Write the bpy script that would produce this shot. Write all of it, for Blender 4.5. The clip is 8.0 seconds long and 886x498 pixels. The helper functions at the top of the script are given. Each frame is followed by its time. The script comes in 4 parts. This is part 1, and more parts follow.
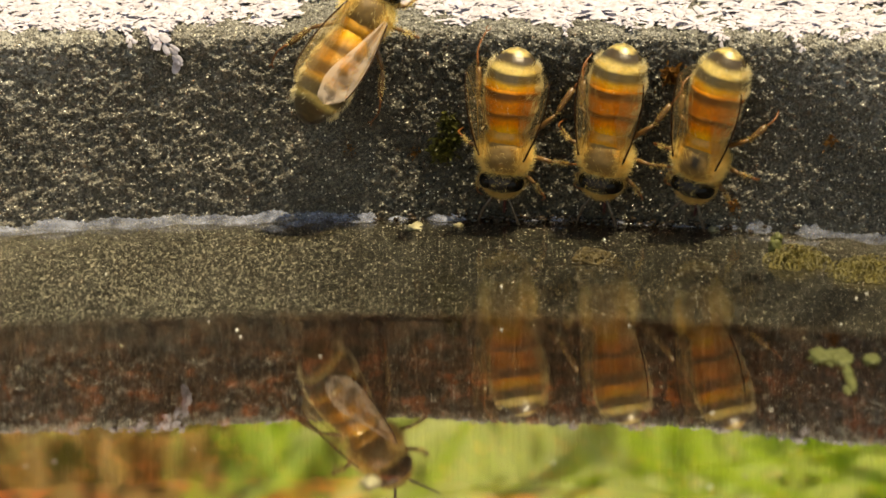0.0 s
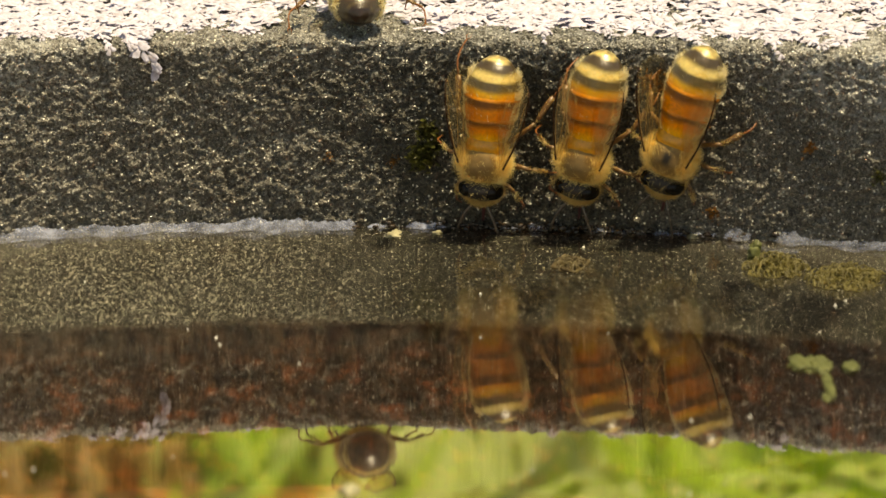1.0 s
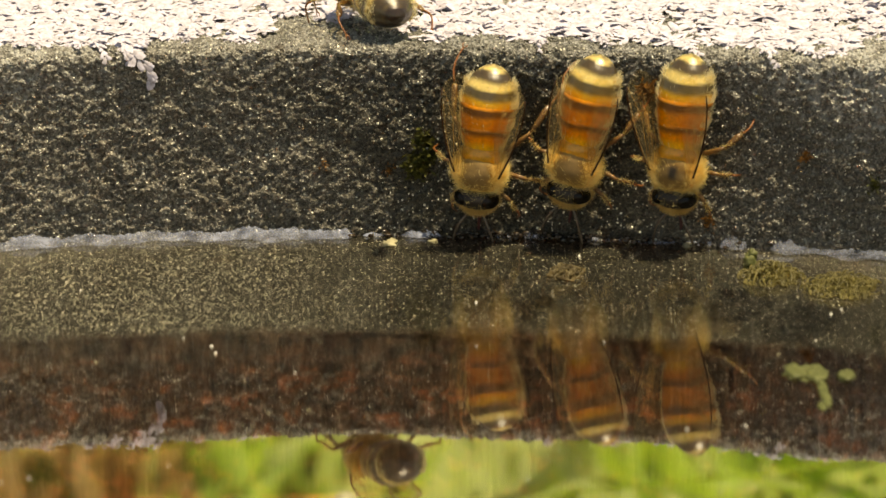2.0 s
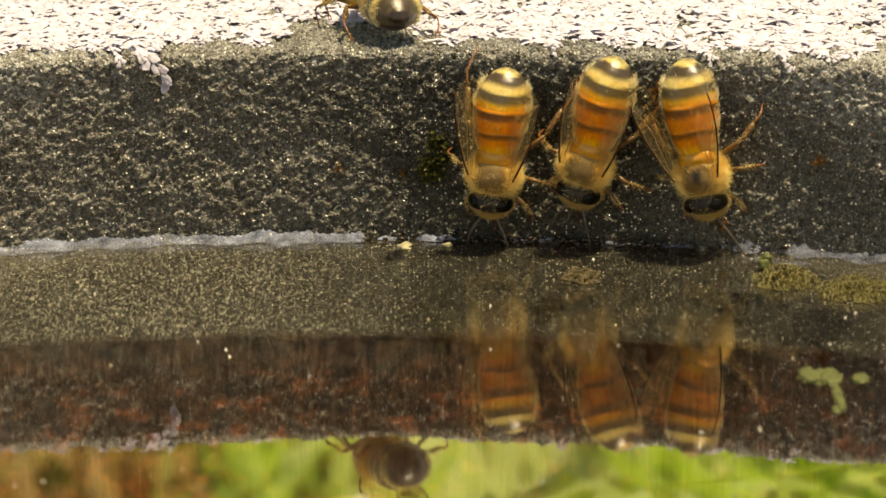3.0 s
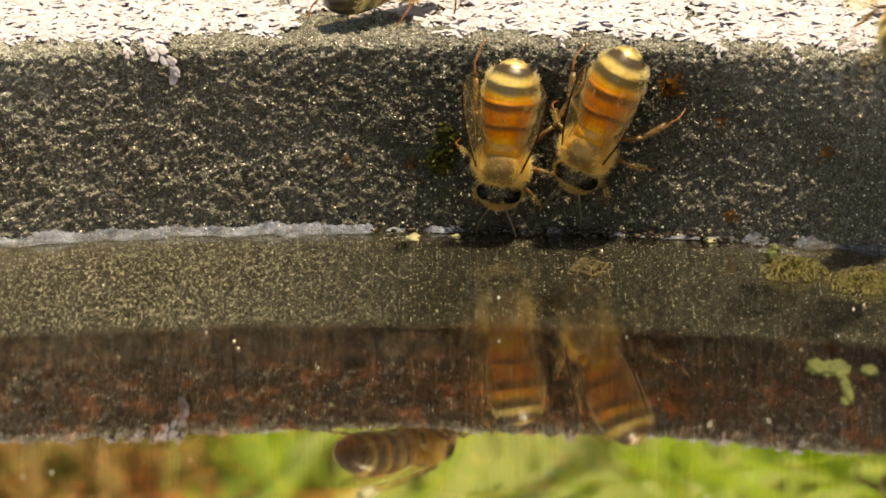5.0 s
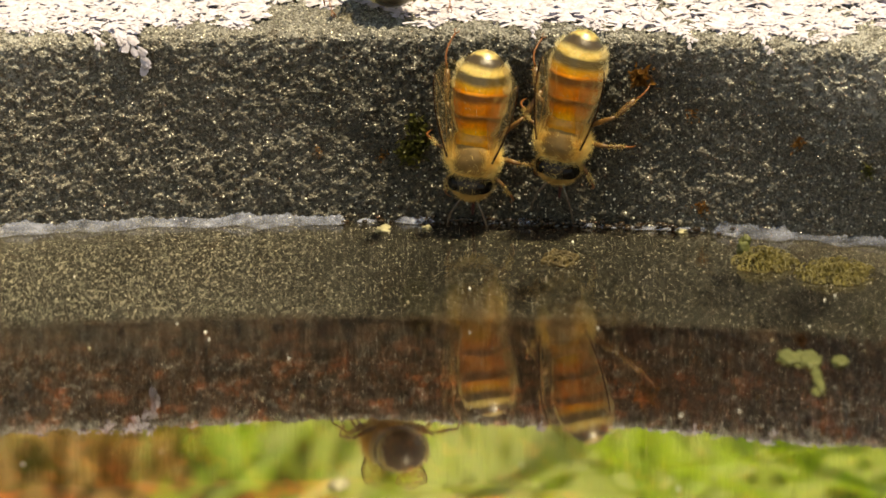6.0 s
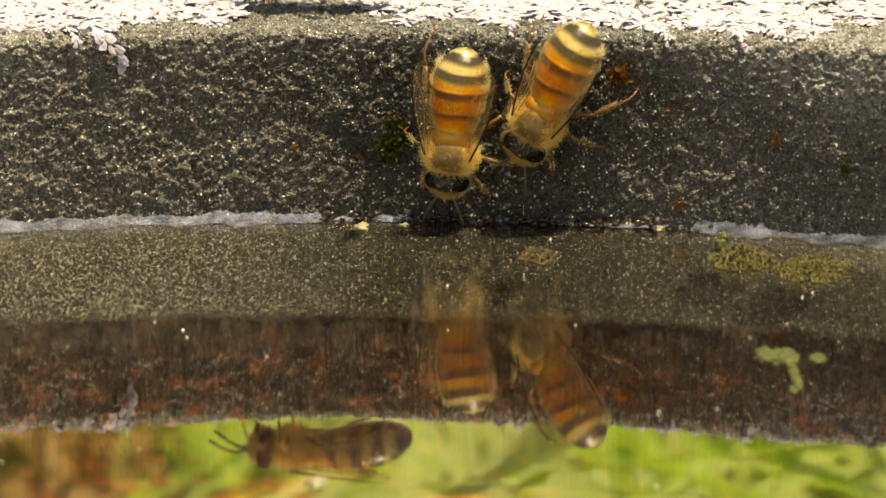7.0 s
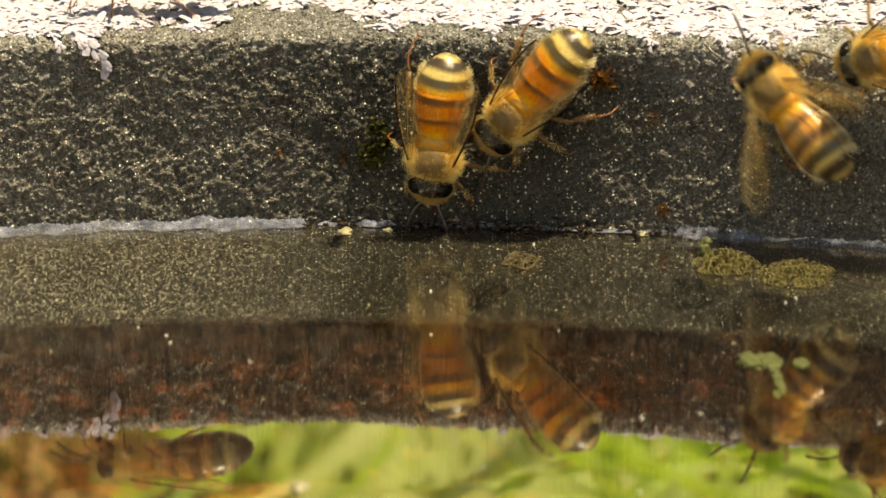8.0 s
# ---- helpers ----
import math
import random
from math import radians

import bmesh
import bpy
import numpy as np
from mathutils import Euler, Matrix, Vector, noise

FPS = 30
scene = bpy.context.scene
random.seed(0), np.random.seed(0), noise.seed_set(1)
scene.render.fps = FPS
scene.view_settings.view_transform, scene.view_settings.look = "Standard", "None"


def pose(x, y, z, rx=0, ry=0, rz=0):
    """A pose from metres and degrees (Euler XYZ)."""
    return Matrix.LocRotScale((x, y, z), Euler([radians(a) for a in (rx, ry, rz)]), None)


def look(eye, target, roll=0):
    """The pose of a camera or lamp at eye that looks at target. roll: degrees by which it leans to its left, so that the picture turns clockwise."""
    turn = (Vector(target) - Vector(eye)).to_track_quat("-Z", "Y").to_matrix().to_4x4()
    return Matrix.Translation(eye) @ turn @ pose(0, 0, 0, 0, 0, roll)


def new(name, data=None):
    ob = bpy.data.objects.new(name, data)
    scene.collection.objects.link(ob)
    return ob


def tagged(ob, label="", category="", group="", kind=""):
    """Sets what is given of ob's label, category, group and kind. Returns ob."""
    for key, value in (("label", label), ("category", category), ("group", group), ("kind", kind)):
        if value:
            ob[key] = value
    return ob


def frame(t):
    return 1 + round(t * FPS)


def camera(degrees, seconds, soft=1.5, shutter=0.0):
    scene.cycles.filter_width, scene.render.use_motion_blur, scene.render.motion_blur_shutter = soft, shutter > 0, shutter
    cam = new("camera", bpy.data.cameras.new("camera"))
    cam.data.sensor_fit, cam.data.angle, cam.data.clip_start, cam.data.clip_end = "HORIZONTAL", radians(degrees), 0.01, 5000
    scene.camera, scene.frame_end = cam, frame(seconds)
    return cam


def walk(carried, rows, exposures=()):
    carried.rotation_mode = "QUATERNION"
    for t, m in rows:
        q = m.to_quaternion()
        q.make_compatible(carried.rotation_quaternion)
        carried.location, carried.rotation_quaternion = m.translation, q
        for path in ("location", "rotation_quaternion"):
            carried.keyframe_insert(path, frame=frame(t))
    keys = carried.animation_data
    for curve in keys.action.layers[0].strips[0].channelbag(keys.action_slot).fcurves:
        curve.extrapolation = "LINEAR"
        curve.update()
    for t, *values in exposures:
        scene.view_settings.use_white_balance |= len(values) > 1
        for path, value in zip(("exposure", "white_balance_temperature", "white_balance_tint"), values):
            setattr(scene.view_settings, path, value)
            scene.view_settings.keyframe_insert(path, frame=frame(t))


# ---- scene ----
MM = 0.001

# ---------------- camera: a long lens, held by hand ----------------
cam = camera(7.251, 8.0, soft=1.5, shutter=0.4)
TILT, REACH, LEAN = radians(10.0), 0.550, radians(1.2)
AHEAD = Vector((0, math.cos(TILT), -math.sin(TILT)))
UP0 = Vector((0, math.sin(TILT), math.cos(TILT)))
RIGHT = Vector((1, 0, 0)) * math.cos(LEAN) - UP0 * math.sin(LEAN)
UP = UP0 * math.cos(LEAN) + Vector((1, 0, 0)) * math.sin(LEAN)
EYE = -AHEAD * REACH
cam.data.dof.use_dof = True
cam.data.dof.focus_distance = 0.553
cam.data.dof.aperture_fstop = 110.0

# seconds, and how far the aim has drifted to the right and upwards, in mm at the wall
DRIFT = [(0.0, 0.0, 0.0), (0.5, 0.756, 0.311), (1.0, 1.644, 0.600), (1.5, 2.111, 1.022), (1.7, 2.15, 1.15),
         (2.8, 0.98, 1.50), (3.0, 0.867, 1.556), (3.5, 0.800, 1.689), (4.0, 0.311, 1.978), (4.5, 0.178, 1.933),
         (4.7, -0.089, 1.511), (5.8, 2.15, 0.30), (6.0, 2.489, 0.178), (6.5, 3.422, -0.089), (7.0, 4.244, 0.0),
         (7.5, 4.711, 0.378), (8.0, 5.556, 0.400)]
walk(cam, [(t, look(EYE, (RIGHT * a + UP * (b - 2.356)) * MM, -1.2)) for t, a, b in DRIFT], exposures=[(0.0, 0.25, 10100, 3), (1.7, 0.26, 10100, 3), (3.0, 0.31, 10300, 3), (4.5, 0.31, 10300, 3), (6.0, 0.34, 10100, 3), (8.0, 0.35, 10100, 3)])

# ---------------- daylight ----------------
world = bpy.data.worlds.new("daylight")
scene.world = world
world.use_nodes = True
wn = world.node_tree
sky = wn.nodes.new("ShaderNodeTexSky")
sky.sky_type = "NISHITA"
sky.sun_disc = False
sky.sun_elevation = radians(77)
sky.sun_rotation = radians(115)
wn.links.new(sky.outputs[0], wn.nodes["Background"].inputs[0])
wn.nodes["Background"].inputs[1].default_value = 0.112
sun = new("sun", bpy.data.lights.new("sun", "SUN"))
sun.data.energy = 5.0
sun.data.angle = radians(1.0)
sun.data.color = (1.0, 0.94, 0.84)
sun.matrix_world = look((0.20, -0.17, 1.0), (0, 0, 0))


# ---------------- materials ----------------
class Mat:
    """A node material in the making; coordinates are in mm."""

    def __init__(self, name):
        self.m = bpy.data.materials.new(name)
        self.m.use_nodes = True
        self.t = self.m.node_tree
        self.p = self.t.nodes["Principled BSDF"]
        self.out = self.t.nodes["Material Output"]
        self.co = None

    def node(self, kind, **kw):
        n = self.t.nodes.new("ShaderNode" + kind)
        for k, v in kw.items():
            setattr(n, k, v)
        return n

    def link(self, a, b):
        self.t.links.new(a, b)

    def mm(self):
        if self.co is None:
            g = self.node("NewGeometry")
            s = self.node("VectorMath", operation="SCALE")
            s.inputs["Scale"].default_value = 1000.0
            self.link(g.outputs["Position"], s.inputs[0])
            self.co = s.outputs[0]
        return self.co

    def local(self):
        g = self.node("TexCoord")
        s = self.node("VectorMath", operation="SCALE")
        s.inputs["Scale"].default_value = 1000.0
        self.link(g.outputs["Object"], s.inputs[0])
        self.co = s.outputs[0]
        return self.co

    def noise(self, scale, detail=4.0, rough=0.6, co=None):
        n = self.node("TexNoise")
        n.inputs["Scale"].default_value = scale
        n.inputs["Detail"].default_value = detail
        n.inputs["Roughness"].default_value = rough
        self.link(co or self.mm(), n.inputs["Vector"])
        return n.outputs["Fac"]

    def ramp(self, fac, *stops):
        r = self.node("ValToRGB")
        e = r.color_ramp.elements
        while len(e) < len(stops):
            e.new(0.5)
        for k, (pos, col) in zip(e, stops):
            k.position = pos
            k.color = (*col, 1) if not isinstance(col, (int, float)) else (col, col, col, 1)
        self.link(fac, r.inputs[0])
        return r.outputs[0]

    def mix(self, fac, a, b, mode="MIX"):
        n = self.node("MixRGB", blend_type=mode)
        for v, s in ((fac, n.inputs[0]), (a, n.inputs[1]), (b, n.inputs[2])):
            if isinstance(v, (int, float)):
                s.default_value = v if s == n.inputs[0] else (v, v, v, 1)
            elif isinstance(v, tuple):
                s.default_value = (*v, 1)
            else:
                self.link(v, s)
        return n.outputs[0]

    def base(self, v):
        if isinstance(v, tuple):
            self.p.inputs["Base Color"].default_value = (*v, 1)
        else:
            self.link(v, self.p.inputs["Base Color"])
        return self

    def set(self, **kw):
        for k, v in kw.items():
            s = self.p.inputs[k.replace("_", " ")]
            if isinstance(v, (int, float, tuple)):
                s.default_value = v
            else:
                self.link(v, s)
        return self

    def bump(self, height, mm, strength=1.0):
        b = self.node("Bump")
        b.inputs["Strength"].default_value = strength
        b.inputs["Distance"].default_value = mm * MM
        self.link(height, b.inputs["Height"])
        self.link(b.outputs[0], self.p.inputs["Normal"])
        return self

    def over_clear(self, share, tint=(1, 1, 1)):
        """Lays the surface over clear film; share of it that is opaque."""
        tr = self.node("BsdfTransparent")
        tr.inputs[0].default_value = (*tint, 1)
        mx = self.node("MixShader")
        if isinstance(share, (int, float)):
            mx.inputs[0].default_value = share
        else:
            self.link(share, mx.inputs[0])
        self.link(tr.outputs[0], mx.inputs[1])
        self.link(self.p.outputs[0], mx.inputs[2])
        self.link(mx.outputs[0], self.out.inputs[0])
        return self


def stone_material():
    k = Mat("weathered_stone")
    grain = k.noise(4.4, 6, 0.8)
    blot = k.noise(0.16, 4, 0.6)
    dark = k.ramp(grain, (0.37, (0.056, 0.050, 0.041)), (0.50, (0.155, 0.141, 0.115)), (0.61, (0.42, 0.39, 0.32)))
    pale = k.ramp(grain, (0.34, (0.08, 0.073, 0.058)), (0.52, (0.25, 0.235, 0.20)), (0.70, (0.50, 0.48, 0.43)))
    dark = k.mix(k.ramp(blot, (0.40, 0.0), (0.75, 0.4)), dark, (0.055, 0.046, 0.030))
    sep = k.node("SeparateXYZ")
    k.link(k.mm(), sep.inputs[0])
    # dry, pale upper lip above the damp face
    wob = k.node("Math", operation="MULTIPLY_ADD")
    k.link(k.noise(0.35, 5, 0.65), wob.inputs[0])
    wob.inputs[1].default_value = 5.0
    tide = k.node("Math", operation="MULTIPLY_ADD")
    k.link(k.noise(0.055, 2, 0.5), tide.inputs[0])
    tide.inputs[1].default_value = 6.0
    k.link(sep.outputs["Z"], tide.inputs[2])
    far = k.node("Math", operation="ABSOLUTE")
    k.link(sep.outputs["X"], far.inputs[0])
    corner = k.node("MapRange")
    corner.inputs["From Min"].default_value = 20.0
    corner.inputs["From Max"].default_value = 36.0
    corner.inputs["To Max"].default_value = 4.5
    k.link(far.outputs[0], corner.inputs["Value"])
    raised = k.node("Math", operation="ADD")
    k.link(tide.outputs[0], raised.inputs[0])
    k.link(corner.outputs[0], raised.inputs[1])
    facing = k.node("NewGeometry")
    lie = k.node("SeparateXYZ")
    k.link(facing.outputs["True Normal"], lie.inputs[0])
    flat_top = k.node("MapRange")
    flat_top.inputs["From Min"].default_value = 0.75
    flat_top.inputs["From Max"].default_value = 0.97
    flat_top.inputs["To Max"].default_value = 5.0
    k.link(lie.outputs["Z"], flat_top.inputs["Value"])
    weathered = k.node("Math", operation="ADD")
    k.link(raised.outputs[0], weathered.inputs[0])
    k.link(flat_top.outputs[0], weathered.inputs[1])
    k.link(weathered.outputs[0], wob.inputs[2])
    dry = k.node("MapRange")
    dry.inputs["From Min"].default_value = 17.5
    dry.inputs["From Max"].default_value = 24.4
    k.link(wob.outputs[0], dry.inputs["Value"])
    # a soaked stretch of the face, with an uneven border
    soak = k.node("Math", operation="MULTIPLY_ADD")
    k.link(k.noise(0.13, 4, 0.6), soak.inputs[0])
    soak.inputs[1].default_value = 26.0
    k.link(sep.outputs["X"], soak.inputs[2])
    damp = k.node("MapRange")
    damp.inputs["From Min"].default_value = -3.0
    damp.inputs["From Max"].default_value = 12.0
    k.link(soak.outputs[0], damp.inputs["Value"])
    drier = k.node("MapRange")
    drier.inputs["From Min"].default_value = 28.0
    drier.inputs["From Max"].default_value = 38.0
    drier.inputs["To Min"].default_value = 1.0
    drier.inputs["To Max"].default_value = 0.2
    k.link(soak.outputs[0], drier.inputs["Value"])
    wet = k.node("Math", operation="MULTIPLY")
    k.link(damp.outputs[0], wet.inputs[0])
    k.link(drier.outputs[0], wet.inputs[1])
    soaked = k.ramp(grain, (0.36, (0.014, 0.013, 0.009)), (0.50, (0.042, 0.038, 0.027)), (0.62, (0.16, 0.145, 0.10)))
    dark = k.mix(wet.outputs[0], dark, soaked)
    crust = k.ramp(k.noise(1.1, 5, 0.7), (0.46, 0.0), (0.55, 0.85))
    pale = k.mix(crust, pale, (0.56, 0.55, 0.51))
    col = k.mix(dry.outputs[0], dark, pale)
    silt = k.node("MapRange")
    silt.inputs["From Min"].default_value = 7.5
    silt.inputs["From Max"].default_value = 2.5
    k.link(wob.outputs[0], silt.inputs["Value"])
    flat = k.node("VectorMath", operation="MULTIPLY")
    flat.inputs[1].default_value = (1.0, 0.3, 0.3)
    k.link(k.mm(), flat.inputs[0])
    # speckled sand on the drowned stone, in darker tones towards the right
    sand = k.ramp(k.noise(3.6, 5, 0.85, flat.outputs[0]), (0.44, (0.008, 0.008, 0.006)), (0.53, (0.040, 0.038, 0.030)), (0.60, (0.62, 0.58, 0.48)))
    dark_sand = k.ramp(k.noise(3.6, 5, 0.85, flat.outputs[0]), (0.42, (0.007, 0.0065, 0.0045)), (0.54, (0.021, 0.019, 0.013)), (0.64, (0.17, 0.15, 0.105)))
    col = k.mix(silt.outputs[0], col, k.mix(damp.outputs[0], sand, dark_sand))
    # red-brown growth on the deep face under the ledge
    deep = k.node("MapRange")
    deep.inputs["From Min"].default_value = -17.6
    deep.inputs["From Max"].default_value = -20.0
    k.link(sep.outputs["Z"], deep.inputs["Value"])
    lower = k.node("MapRange")
    lower.inputs["From Min"].default_value = -22.0
    lower.inputs["From Max"].default_value = -42.0
    k.link(sep.outputs["Z"], lower.inputs["Value"])
    squat = k.node("VectorMath", operation="MULTIPLY")
    squat.inputs[1].default_value = (1.0, 0.35, 0.35)
    k.link(k.mm(), squat.inputs[0])
    grown = k.noise(0.5, 6, 0.7, squat.outputs[0])
    growth = k.mix(lower.outputs[0], k.ramp(grown, (0.40, (0.026, 0.018, 0.010)), (0.60, (0.14, 0.078, 0.04))),
                   k.ramp(grown, (0.40, (0.034, 0.020, 0.009)), (0.54, (0.125, 0.062, 0.027)), (0.67, (0.50, 0.16, 0.06))))
    rust = k.ramp(k.noise(0.5, 3, 0.6), (0.60, 0.0), (0.72, 0.35))
    col = k.mix(rust, col, (0.10, 0.055, 0.025))
    # pale mineral grains; pinpoint glints of the wet stone painted as the same dots
    cell = k.node("TexVoronoi")
    cell.inputs["Scale"].default_value = 3.4
    k.link(k.mm(), cell.inputs["Vector"])
    pick = k.node("SeparateXYZ")
    k.link(cell.outputs["Color"], pick.inputs[0])
    size = k.node("Math", operation="MULTIPLY_ADD")
    size.inputs[1].default_value = 0.80
    size.inputs[2].default_value = -0.42
    k.link(pick.outputs[0], size.inputs[0])
    less = k.node("Math", operation="LESS_THAN")
    k.link(cell.outputs["Distance"], less.inputs[0])
    k.link(size.outputs[0], less.inputs[1])
    col = k.mix(less.outputs[0], col, (0.86, 0.82, 0.68))
    col = k.mix(deep.outputs[0], col, growth)
    k.base(col)
    # relief shading painted into the colour: grain tops lighter, gaps between them darker
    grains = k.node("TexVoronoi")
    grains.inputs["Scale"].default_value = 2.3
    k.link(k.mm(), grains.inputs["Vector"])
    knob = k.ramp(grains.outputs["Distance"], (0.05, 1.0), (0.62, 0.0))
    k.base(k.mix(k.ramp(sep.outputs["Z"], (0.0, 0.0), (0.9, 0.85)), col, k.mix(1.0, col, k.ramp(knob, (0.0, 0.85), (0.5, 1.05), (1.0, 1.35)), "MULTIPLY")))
    k.set(Roughness=k.ramp(k.noise(7.0, 3), (0.36, 0.12), (0.46, 0.5), (0.7, 0.8)))
    crumb = k.node("TexVoronoi")
    crumb.inputs["Scale"].default_value = 4.4
    k.link(k.mm(), crumb.inputs["Vector"])
    grit = k.mix(0.45, k.mix(0.5, k.noise(7.0, 6, 0.85), knob), k.ramp(crumb.outputs["Distance"], (0.05, 1.0), (0.6, 0.0)))
    k.bump(grit, 0.42, 1.0)
    # a thin skin of water glints on the grains
    k.set(Coat_Weight=k.ramp(k.noise(1.3, 4, 0.7), (0.40, 0.15), (0.58, 0.9)), Coat_Roughness=0.16)
    k.link(k.p.inputs["Normal"].links[0].from_socket, k.p.inputs["Coat Normal"])
    return k.m


def lichen_material():
    k = Mat("lichen")
    n = k.noise(1.5, 4)
    k.base(k.ramp(n, (0.3, (0.35, 0.32, 0.35)), (0.62, (0.61, 0.58, 0.69))))
    k.set(Roughness=0.85)
    k.bump(k.noise(6.0, 4), 0.05, 0.6)
    return k.m


def tint_material(name, rough=0.35, coat=0.0, subsurface=0.0, relief=0.02, scale=14.0):
    """Colour from the pigment drawn on the mesh."""
    k = Mat(name)
    k.local()
    a = k.node("Attribute", attribute_name="pigment")
    n = k.noise(3.0, 4)
    k.base(k.mix(1.0, a.outputs["Color"], k.ramp(n, (0.3, 0.75), (0.7, 1.15)), "MULTIPLY"))
    k.set(Roughness=rough, Coat_Weight=coat, Subsurface_Weight=subsurface)
    k.p.inputs["Subsurface Radius"].default_value = (1.0, 0.45, 0.15)
    k.p.inputs["Subsurface Scale"].default_value = 0.4 * MM
    k.bump(k.noise(scale, 3), relief, 0.5)
    return k.m


def plain(name, c, rough=0.5, var=0.25, scale=2.0, relief=0.02, coat=0.0, clear=None):
    k = Mat(name)
    k.local()
    lo = tuple(v * (1 - var) for v in c)
    hi = tuple(min(1.0, v * (1 + var)) for v in c)
    k.base(k.ramp(k.noise(scale, 4), (0.3, lo), (0.7, hi)))
    k.set(Roughness=rough, Coat_Weight=coat)
    if relief:
        k.bump(k.noise(scale * 4, 3), relief, 0.5)
    if clear is not None:
        k.over_clear(clear)
    return k.m


def leaf_material(name, a, b, scale=0.08, c=None, tufts=None, thin=0.4):
    """Thin, light-passing leaf or hair; with c, each piece has its own shade between a, b and c."""
    k = Mat(name)
    n = k.noise(scale, 3)
    if c is None:
        col = k.ramp(n, (0.3, a), (0.7, b))
    else:
        g = k.node("NewGeometry")
        if tufts:
            run = k.node("VectorMath", operation="MULTIPLY")
            run.inputs[1].default_value = (1.0, 0.12, 0.12)
            k.link(k.mm(), run.inputs[0])
            n = k.noise(tufts, 2, 0.5, run.outputs[0])
        col = k.mix(0.65 if tufts else 0.35, k.ramp(g.outputs["Random Per Island"], (0.0, a), (0.45, b), (0.8, b), (1.0, c)), k.ramp(n, (0.38, a), (0.52, b), (0.66, c if tufts else b)))
    k.base(col)
    k.set(Roughness=0.5)
    tl = k.node("BsdfTranslucent")
    k.link(col, tl.inputs[0])
    mx = k.node("MixShader")
    mx.inputs[0].default_value = thin
    k.link(k.p.outputs[0], mx.inputs[1])
    k.link(tl.outputs[0], mx.inputs[2])
    k.link(mx.outputs[0], k.out.inputs[0])
    return k.m


def water_material():
    k = Mat("water")
    rf = k.node("BsdfRefraction")
    rf.inputs["IOR"].default_value = 1.333
    rf.inputs["Roughness"].default_value = 0.0
    rf.inputs["Color"].default_value = (0.78, 0.78, 0.72, 1)
    gl = k.node("BsdfGlossy")
    # reflection made rougher near the stone, to fade it over the bright ledge
    sep = k.node("SeparateXYZ")
    k.link(k.mm(), sep.inputs[0])
    near_blur = k.node("MapRange")
    near_blur.inputs["From Min"].default_value = -54.0
    near_blur.inputs["From Max"].default_value = -38.0
    near_blur.inputs["To Min"].default_value = 0.022
    near_blur.inputs["To Max"].default_value = 0.105
    k.link(sep.outputs["Y"], near_blur.inputs["Value"])
    k.link(near_blur.outputs[0], gl.inputs["Roughness"])
    gl.inputs["Color"].default_value = (1, 1, 1, 1)
    fr = k.node("Fresnel")
    fr.inputs["IOR"].default_value = 1.36
    mx = k.node("MixShader")
    k.link(fr.outputs[0], mx.inputs[0])
    k.link(rf.outputs[0], mx.inputs[1])
    k.link(gl.outputs[0], mx.inputs[2])
    k.link(mx.outputs[0], k.out.inputs[0])
    return k.m


def wing_material(name="wing_membrane", share=0.12, a=(0.42, 0.29, 0.12), b=(0.62, 0.46, 0.22)):
    k = Mat(name)
    k.local()
    k.base(k.ramp(k.noise(0.9, 3), (0.3, a), (0.7, b)))
    k.set(Roughness=0.14, IOR=1.45)
    k.p.inputs["Specular IOR Level"].default_value = 0.5
    k.bump(k.noise(1.2, 2), 0.10, 0.8)
    # with a large share, the wing's sheen is painted as pale opaque patches
    if share > 0.3:
        return k.over_clear(k.ramp(k.noise(0.42, 2), (0.32, 0.08), (0.46, share)), (1.0, 0.93, 0.78)).m
    # the membrane is more opaque along the leading edge than elsewhere
    sep = k.node("SeparateXYZ")
    k.link(k.co, sep.inputs[0])
    inwards = k.node("Math", operation="ABSOLUTE")
    k.link(sep.outputs["X"], inwards.inputs[0])
    cover = k.node("MapRange")
    cover.inputs["From Min"].default_value = 0.7
    cover.inputs["From Max"].default_value = 1.6
    cover.inputs["To Min"].default_value = share * 2.2
    cover.inputs["To Max"].default_value = share * 0.6
    k.link(inwards.outputs[0], cover.inputs["Value"])
    return k.over_clear(cover.outputs[0], (1.0, 0.93, 0.78)).m


def sky_film_material(name="water_film", low=0.18, high=0.58):
    k = Mat(name)
    # the sky mirrored in the film is painted as its pale blue colour
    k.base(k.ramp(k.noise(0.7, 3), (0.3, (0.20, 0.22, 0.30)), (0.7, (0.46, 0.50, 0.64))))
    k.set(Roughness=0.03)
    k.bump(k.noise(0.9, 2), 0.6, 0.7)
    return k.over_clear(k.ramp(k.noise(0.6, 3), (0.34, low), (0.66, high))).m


STONE = stone_material()
LICHEN = lichen_material()
WATER = water_material()
SKY_FILM = sky_film_material()
SKY_FILM_FAINT = sky_film_material("faint_sky_film", 0.08, 0.34)
MUD = Mat("mud")
MUD.base(MUD.ramp(MUD.noise(0.12, 6, 0.65), (0.42, (0.006, 0.004, 0.002)), (0.52, (0.05, 0.016, 0.006)), (0.64, (0.32, 0.060, 0.018))))
MUD.set(Roughness=0.9)
MUD = MUD.m
CONCRETE = plain("trough_concrete", (0.22, 0.21, 0.19), 0.9, 0.35, 0.08, 0.4)
CUTICLE = tint_material("bee_cuticle", 0.28, 0.45, 0.06, 0.04, 9.0)
THORAX = tint_material("bee_thorax", 0.6)
EYE_BLACK = plain("compound_eye", (0.007, 0.005, 0.003), 0.09, 0.3, 6.0, 0.01, 0.1)
EYE_BLACK.node_tree.nodes["Principled BSDF"].inputs["Specular IOR Level"].default_value = 0.22
EYE_BLACK.node_tree.nodes["Principled BSDF"].inputs["Coat Weight"].default_value = 0.0
